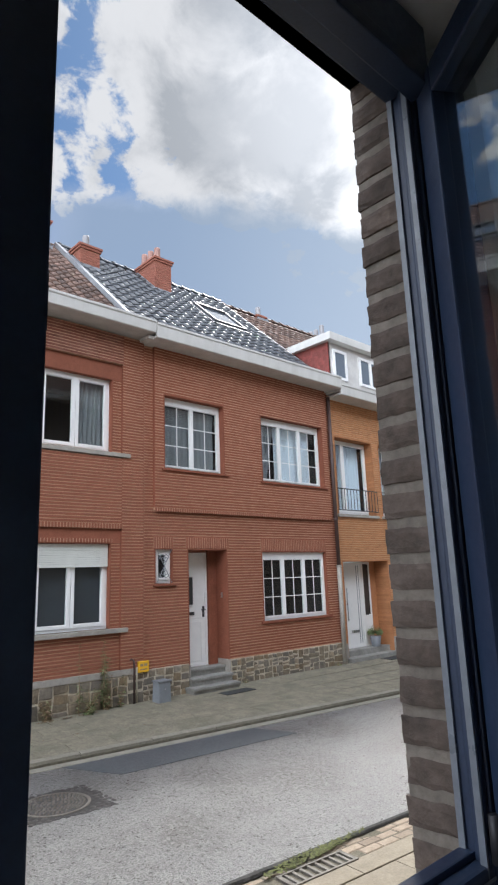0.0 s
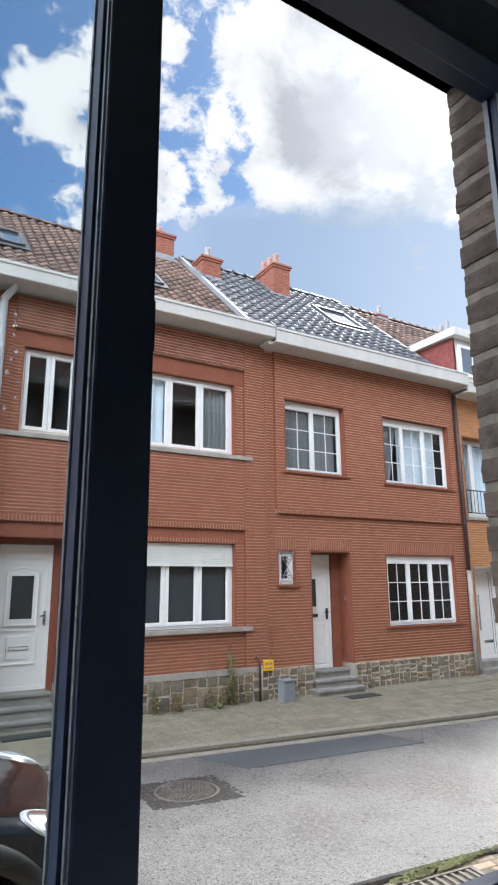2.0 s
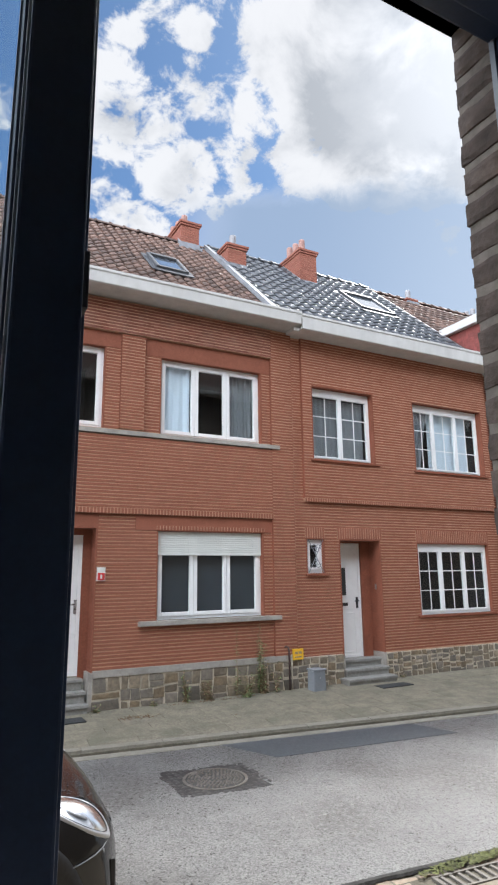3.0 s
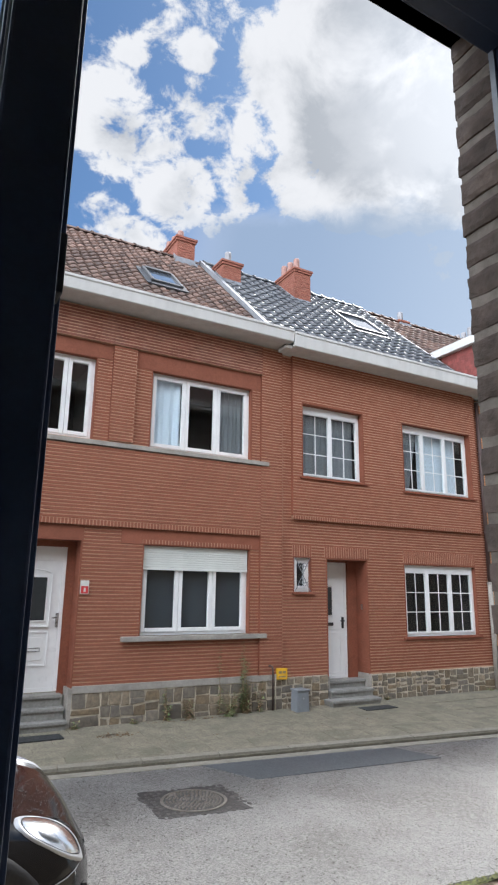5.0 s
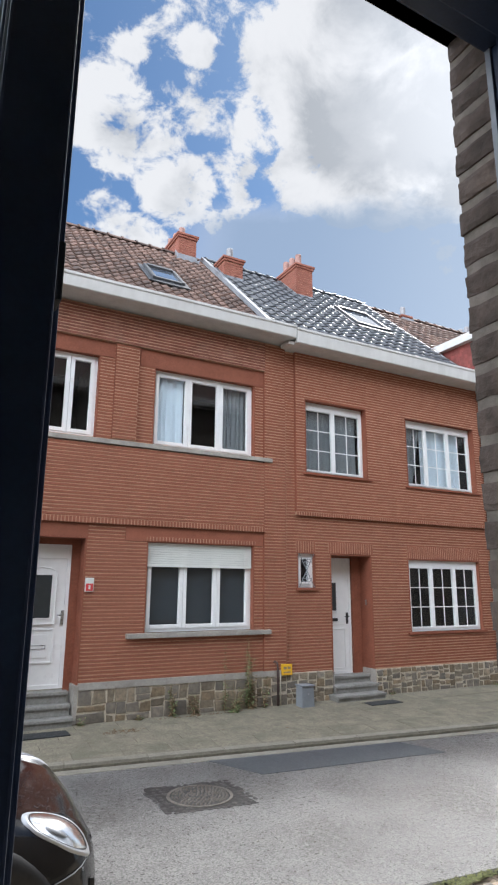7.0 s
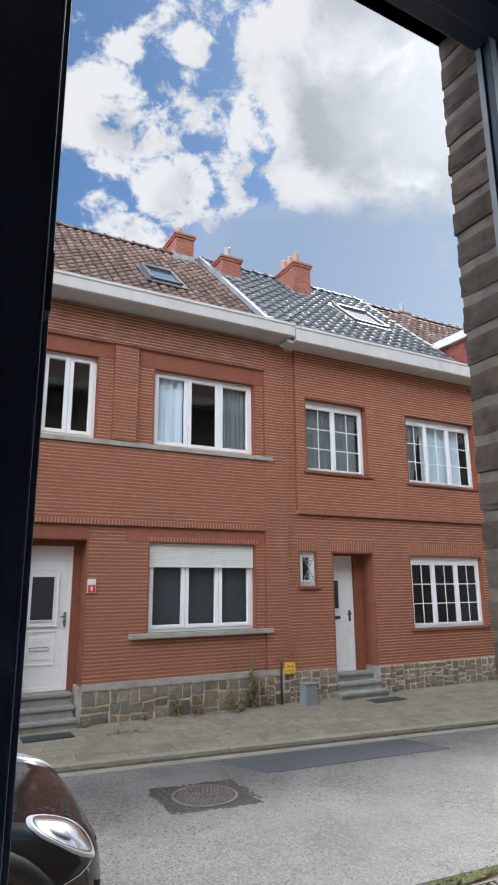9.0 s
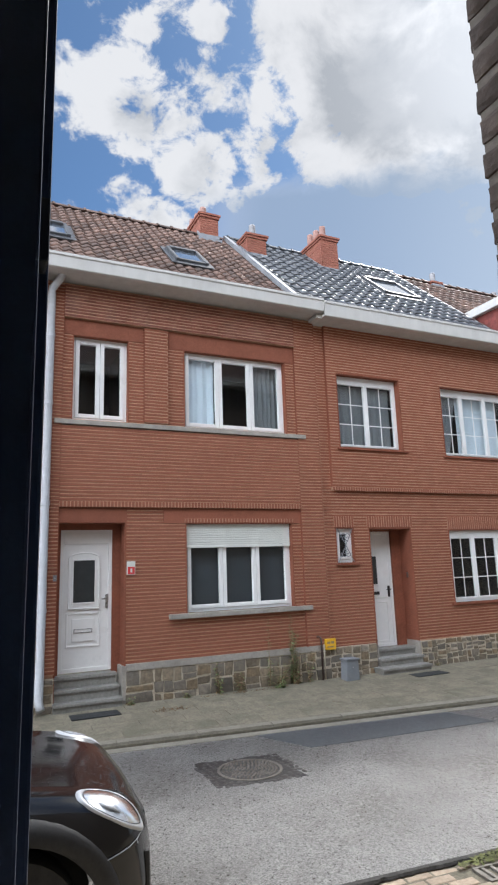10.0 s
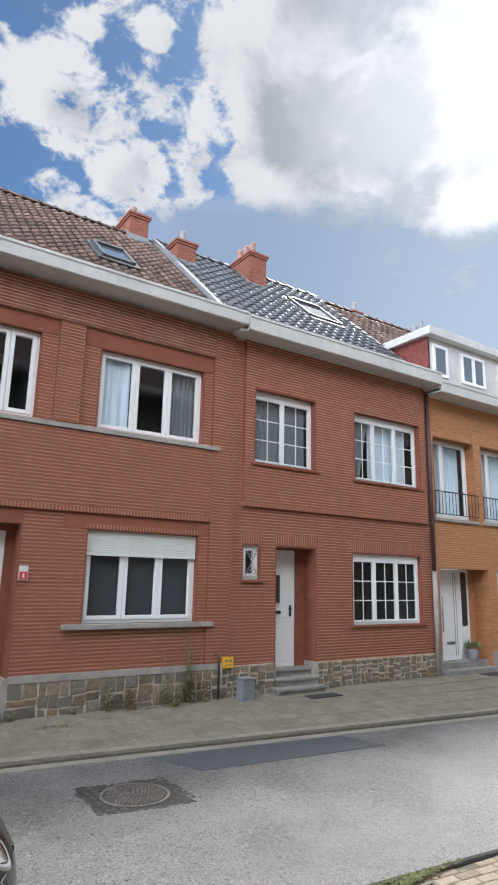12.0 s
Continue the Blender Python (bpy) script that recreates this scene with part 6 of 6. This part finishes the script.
        def shell(name, loops, material, label=""):
            k = len(loops[0])
            verts = [p for l in loops for p in l]
            faces = [(a * k + i, a * k + (i + 1) % k, (a + 1) * k + (i + 1) % k, (a + 1) * k + i) for a in range(len(loops) - 1) for i in range(k)]
            return mesh_object(name, verts, faces, material, t, label, smooth=True)

        lamp = shell("headlight", [oval(1.02, -0.01), oval(1.0, 0.008), oval(0.96, 0.013), oval(0.89, 0.012), oval(0.85, 0.004)], RINGCHROME, "satin chrome ring round the headlight")
        bowl = shell("reflector", [oval(0.87, 0.006), oval(0.6, 0.002), oval(0.3, 0.001), oval(0.002, 0.001)], REFLECTOR, "silver headlight reflector")
        bezel = shell("bezel", [oval(0.865, 0.0125), oval(0.855, 0.0135), oval(0.835, 0.0125), oval(0.825, 0.006)], CAR_PLASTIC, "black bezel inside the chrome ring")
        inner = shell("projector", [oval(0.34, 0.003), oval(0.31, 0.010), oval(0.2, 0.014), oval(0.002, 0.014)], GREYBOX, "grey projector lamp")
        lens = shell("lens", [oval(0.83, 0.010), oval(0.6, 0.018), oval(0.3, 0.024), oval(0.002, 0.025)], LENS, "clear headlight lens")
        for o in (bowl, lens, inner, bezel):
            o.parent = lamp
            o.matrix_parent_inverse = Matrix.Identity(4)
        lens.visible_shadow = False
        # seam between wing and bumper
        pts = [turn @ Vector((x, s * (side(x, z) + 0.0035), z)) for x, z in ((-0.30, 0.635), (-0.26, 0.64), (-0.21, 0.65), (-0.16, 0.66), (-0.11, 0.672), (-0.06, 0.688), (-0.025, 0.70))]
        part("seam", tube(pts, 0.003, 6), GREYBOX, t)
        # bonnet seam
        pts = [turn @ Vector((x, s * (side(x, lerp(x, shoulder)) * 0.93), lerp(x, shoulder) + 0.010)) for x in (-0.12, -0.2, -0.3, -0.45, -0.7, -1.0)]
        part("bonnet_seam", tube(pts, 0.004, 6), BLACKHOLE, t)
        bm = boxes((-0.10, -0.02, s * 0.66 - 0.03, s * 0.66 + 0.03, 0.38, 0.58), bevel=0.02)
        bm.transform(turn)
        part("air_intake", bm, CAR_PLASTIC, t, "black bumper air intake")
        bm = boxes((-0.14, -0.10, s * 0.735 - 0.012, s * 0.735 + 0.012, 0.60, 0.66), bevel=0.006)
        bm.transform(turn)
        part("reflector_strip", bm, PIPE_GREY, t, "small pale side marker")
    bm = boxes((-0.06, 0.012, -0.42, 0.42, 0.44, 0.70), bevel=0.03)
    bm.transform(turn)
    part("radiator_grille", bm, CAR_PLASTIC, t, "black radiator grille")
    # rain beads on the bonnet
    rnd = random.Random(17)
    verts, faces = [], []
    for i in range(900):
        x, f = rnd.uniform(-1.0, -0.06), rnd.uniform(-0.86, 0.2)
        hw, zc, zs = lerp(x, half), lerp(x, crown), lerp(x, shoulder)
        a = abs(f)
        z = zc - 0.022 * (a / 0.62) ** 2 if a < 0.62 else zc - 0.022 - (zc - 0.022 - zs) * (a - 0.62) / 0.28
        r = rnd.uniform(0.002, 0.0045)
        p = turn @ Vector((x, f * hw, z + r * 0.3))
        k = len(verts)
        verts += [p + Vector(d) * r for d in ((1, 0, 0), (0, 1, 0), (-1, 0, 0), (0, -1, 0), (0, 0, 0.8))]
        faces += [(k, k + 1, k + 4), (k + 1, k + 2, k + 4), (k + 2, k + 3, k + 4), (k + 3, k, k + 4)]
    tagged(mesh_object("rain_beads", verts, faces, BEAD, t, "rain beads on the bonnet", smooth=True), kind="stuff")


RINGCHROME = surface("satin_chrome", (0.52, 0.54, 0.57), 0.35, metal=0.15, scale=10, var=0.03, bump=0.0)
REFLECTOR = surface("silvered_bowl", (0.36, 0.40, 0.45), 0.5, metal=0.1, scale=14, var=0.25, bump=0.1)
LENS = glass_surface("wet_headlight_lens", (0.95, 0.97, 1.0), 0.22)
BEAD = surface("rain_bead", (0.08, 0.085, 0.09), 0.15, scale=20, var=0.1, bump=0, spec=0.9)
build_car()

# ---- things along the houses ----


def build_meter_box():
    t = thing("meter_box", (5.81, -0.30, 0.07), "small grey metal utility box with a sloping lid", "utility box")
    x0, x1, y0, y1 = 5.72, 5.98, -0.38, -0.17
    bm = bmesh.new()
    vs = box(bm, x0, x1, y0, y1, 0.055, 0.40)
    for v in vs[4:]:
        v.co.x += 0.015 if v.co.x < 5.85 else -0.015
    bmesh.ops.bevel(bm, geom=bm.edges[:], offset=0.012, segments=2, affect="EDGES")
    b = part("body", bm, GREYBOX, t)
    part("lid", boxes((x0 - 0.005, x1 + 0.005, y0 - 0.015, y1 + 0.01, 0.395, 0.425), bevel=0.012), GREYBOX, t)
    part("lock", tube([(5.85, y0 - 0.006, 0.28), (5.85, y0 + 0.01, 0.28)], 0.014, 10), STEEL, t)


def build_gas_marker():
    t = thing("gas_marker", (5.60, -0.07, 0.58), "yellow plastic marker plate on the brick wall", "marker plate")
    part("plate", boxes((5.50, 5.72, -0.085, -0.05, 0.56, 0.745), bevel=0.012), YELLOW, t)
    for xa, xb, za, zb in ((5.54, 5.60, 0.66, 0.70), (5.62, 5.68, 0.66, 0.70), (5.54, 5.68, 0.60, 0.62)):
        part("print_bar", boxes((xa, xb, -0.089, -0.084, za, zb)), LEAF_DRY, t, "unreadable brown print")
    t = thing("riser_pipe", (5.42, -0.08, 0.08), "thin bare riser pipe with a bent top", "pipe")
    part("pipe", tube([(5.42, -0.09, 0.07), (5.42, -0.09, 0.72), (5.41, -0.08, 0.78), (5.38, -0.06, 0.80), (5.36, -0.04, 0.78)], 0.016, 10), GUTTER_DARK, t, smooth=True)
    part("pipe", tube([(5.475, -0.08, 0.07), (5.475, -0.08, 0.66)], 0.014, 10), MORTAR_LIGHT, t, smooth=True)


def build_number_sign():
    t = thing("enamel_sign", (2.08, -0.03, 1.97), "small white and red enamel sign beside the door", "sign")
    part("plate", boxes((2.02, 2.15, -0.036, -0.008, 1.965, 2.17), bevel=0.004), PVC_OLD, t)
    part("red_field", boxes((2.03, 2.14, -0.040, -0.035, 1.975, 2.085), bevel=0.002), RED_SIGN, t, "red lower field")
    for b in ((2.045, 2.125, -0.040, -0.0355, 2.11, 2.13), (2.07, 2.10, -0.043, -0.0395, 2.0, 2.06)):
        part("print_bar", boxes(b), PVC_OLD, t, "pale bar of print")


def build_door_bell():
    t = thing("doorbell", (0.93, -0.04, 1.95), "small blue-grey doorbell plate", "doorbell")
    part("plate", boxes((0.915, 0.965, -0.058, -0.038, 1.91, 2.0), bevel=0.004), GREYBOX, t)
    part("button", tube([(0.94, -0.064, 1.955), (0.94, -0.055, 1.955)], 0.010, 10), STEEL, t)


def door_mat(x0, x1, y0, y1, z):
    bm = boxes((x0, x1, y0, y1, z, z + 0.015), bevel=0.004)
    t = part("door_mat", bm, RUBBER_MAT)
    tagged(t, "black rubber door mat on the pavement", "door mat", "door mats")


def weed(cx, cy, z, height, spread, stems, seed, name="weed_plant", label="tall straggly green weed growing at the wall foot", dry=0.3):
    rnd = random.Random(seed)
    t = thing(name, (cx, cy, z), label, "weed", "weeds by the wall")
    stem = bmesh.new()
    leaves, faces, dv, df = [], [], [], []
    for s in range(stems):
        a = rnd.uniform(0, math.tau)
        h = height * rnd.uniform(0.35, 1.0)
        lean = rnd.uniform(0.2, 1.0) * spread
        pts = []
        for k in range(7):
            f = k / 6
            pts.append(Vector((cx + math.cos(a) * lean * f ** 1.4 + rnd.uniform(-0.012, 0.012), cy - abs(math.sin(a)) * lean * 0.4 * f, z + h * f)))
        tube(pts, 0.005, 5, stem, taper=0.4)
        for k in range(int(10 + h * 42)):
            f = rnd.uniform(0.06, 1.0)
            i = min(5, int(f * 6))
            p = pts[i].lerp(pts[i + 1], f * 6 - i)
            ang, ln, droop = rnd.uniform(0, math.tau), rnd.uniform(0.035, 0.10) * (1.1 - 0.5 * f), rnd.uniform(-0.4, 0.5)
            d = Vector((math.cos(ang), math.sin(ang) * 0.8, droop)).normalized()
            sd = d.cross(Vector((rnd.uniform(-0.3, 0.3), rnd.uniform(-0.3, 0.3), 1))).normalized() * ln * 0.17
            vv, ff = (dv, df) if rnd.random() < dry else (leaves, faces)
            n = len(vv)
            vv += [p, p + d * ln * 0.5 + sd, p + d * ln + Vector((0, 0, -0.2 * ln)), p + d * ln * 0.5 - sd]
            ff.append((n, n + 1, n + 2, n + 3))
    part("stem", stem, LEAF_DRY, t)
    tagged(mesh_object("leaves", leaves, faces, LEAF, t), kind="stuff")
    if dv:
        tagged(mesh_object("dry_leaves", dv, df, LEAF_DRY, t, "dry brown leaves"), kind="stuff")


def litter(cx, cy, z, rx, ry, count, seed, label, material):
    rnd = random.Random(seed)
    verts, faces = [], []
    for i in range(count):
        r, a = math.sqrt(rnd.random()), rnd.uniform(0, math.tau)
        x, y, s, b = cx + rx * r * math.cos(a), cy + ry * r * math.sin(a), rnd.uniform(0.008, 0.03), rnd.uniform(0, math.tau)
        u, w = Vector((math.cos(b), math.sin(b), rnd.uniform(-0.2, 0.4))) * s, Vector((-math.sin(b), math.cos(b), rnd.uniform(-0.2, 0.2))) * s * 0.5
        p = Vector((x, y, z + 0.006))
        n = len(verts)
        verts += [p - u, p + w, p + u + Vector((0, 0, 0.005)), p - w]
        faces.append((n, n + 1, n + 2, n + 3))
    ob = mesh_object("leaf_litter", verts, faces, material)
    tagged(ob, label, "leaf litter", kind="stuff")


build_meter_box()
build_gas_marker()
build_number_sign()
build_door_bell()
door_mat(1.15, 1.83, -0.55, -0.17, 0.055)
door_mat(6.95, 7.65, -0.72, -0.44, 0.055)
door_mat(12.2, 12.9, -0.55, -0.2, 0.065)
weed(4.84, -0.10, 0.06, 1.25, 0.11, 8, 3, dry=0.15)
weed(4.92, -0.12, 0.06, 0.55, 0.12, 9, 11, label="rust-brown dry weed stalks at the wall foot", dry=0.85)
weed(4.40, -0.10, 0.06, 1.12, 0.07, 2, 4, label="thin pale weed stalk growing at the wall foot", dry=0.35)
weed(4.58, -0.12, 0.06, 0.48, 0.22, 7, 21, label="straggly half-dry weed growing at the wall foot", dry=0.5)
weed(3.50, -0.10, 0.07, 0.50, 0.16, 6, 5, label="low straggly weed against the stone plinth", dry=0.45)
weed(3.86, -0.12, 0.07, 0.34, 0.26, 9, 22, label="low dry weed tuft against the stone plinth", dry=0.75)
weed(5.14, -0.12, 0.06, 0.60, 0.20, 4, 6, label="thin weed beside the riser pipe", dry=0.5)
weed(4.52, -0.22, 0.06, 0.16, 0.18, 9, 23, label="fresh green weed tuft at the wall foot", dry=0.1)
weed(2.05, -0.12, 0.06, 0.16, 0.10, 4, 7, label="small tuft of grass beside the step", dry=0.4)
weed(2.95, -0.10, 0.06, 0.10, 0.10, 4, 8, label="small tuft of grass at the wall foot", dry=0.4)
weed(7.95, -0.09, 0.06, 0.10, 0.10, 4, 9, label="small tuft of grass at the wall foot", dry=0.4)
weed(10.75, -0.12, 0.06, 0.13, 0.12, 5, 10, label="small tuft of grass at the wall foot", dry=0.4)
litter(2.55, -0.62, 0.055, 0.32, 0.14, 90, 12, "dead brown leaves on the pavement", TWIG)
litter(3.9, -0.18, 0.07, 0.8, 0.06, 120, 13, "plant debris along the wall foot", TWIG)
litter(3.38, -5.90, Z_ROAD + 0.002, 0.46, 0.06, 300, 14, "bright green moss and grass along the road edge", MOSS)
litter(3.75, -5.90, Z_ROAD + 0.002, 0.35, 0.04, 90, 15, "bright green moss and grass along the road edge", MOSS)
litter(6.9, -1.0, 0.03, 4, 0.6, 60, 16, "scattered dry leaf bits on the pavement", TWIG)


def build_flower_pot():
    t = thing("flower_pot", (12.62, 0.16, 0.30), "dark grey flower pot with a small green shrub", "plant pot")
    bm = tube([(12.62, 0.2, 0.30), (12.62, 0.2, 0.32), (12.62, 0.2, 0.55)], 0.13, 16)
    for v in bm.verts:
        f = (v.co.z - 0.3) / 0.25
        v.co.x, v.co.y = 12.62 + (v.co.x - 12.62) * (0.8 + 0.3 * f), 0.2 + (v.co.y - 0.2) * (0.8 + 0.3 * f)
    part("pot", bm, GREYBOX, t, smooth=True)
    rnd = random.Random(77)
    verts, faces = [], []
    for i in range(420):
        d = Vector((rnd.gauss(0, 1), rnd.gauss(0, 1), abs(rnd.gauss(0, 1)))).normalized()
        p = Vector((12.62, 0.2, 0.58)) + d * rnd.uniform(0.05, 0.19)
        s = d.orthogonal().normalized() * 0.016
        n = len(verts)
        verts += [p, p + d * 0.025 + s, p + d * 0.055, p + d * 0.025 - s]
        faces.append((n, n + 1, n + 2, n + 3))
    tagged(mesh_object("shrub", verts, faces, LEAF, t, "small green shrub"), kind="stuff")


build_flower_pot()

# ---- pieces of the setting ----
for job in PENDING:
    job()
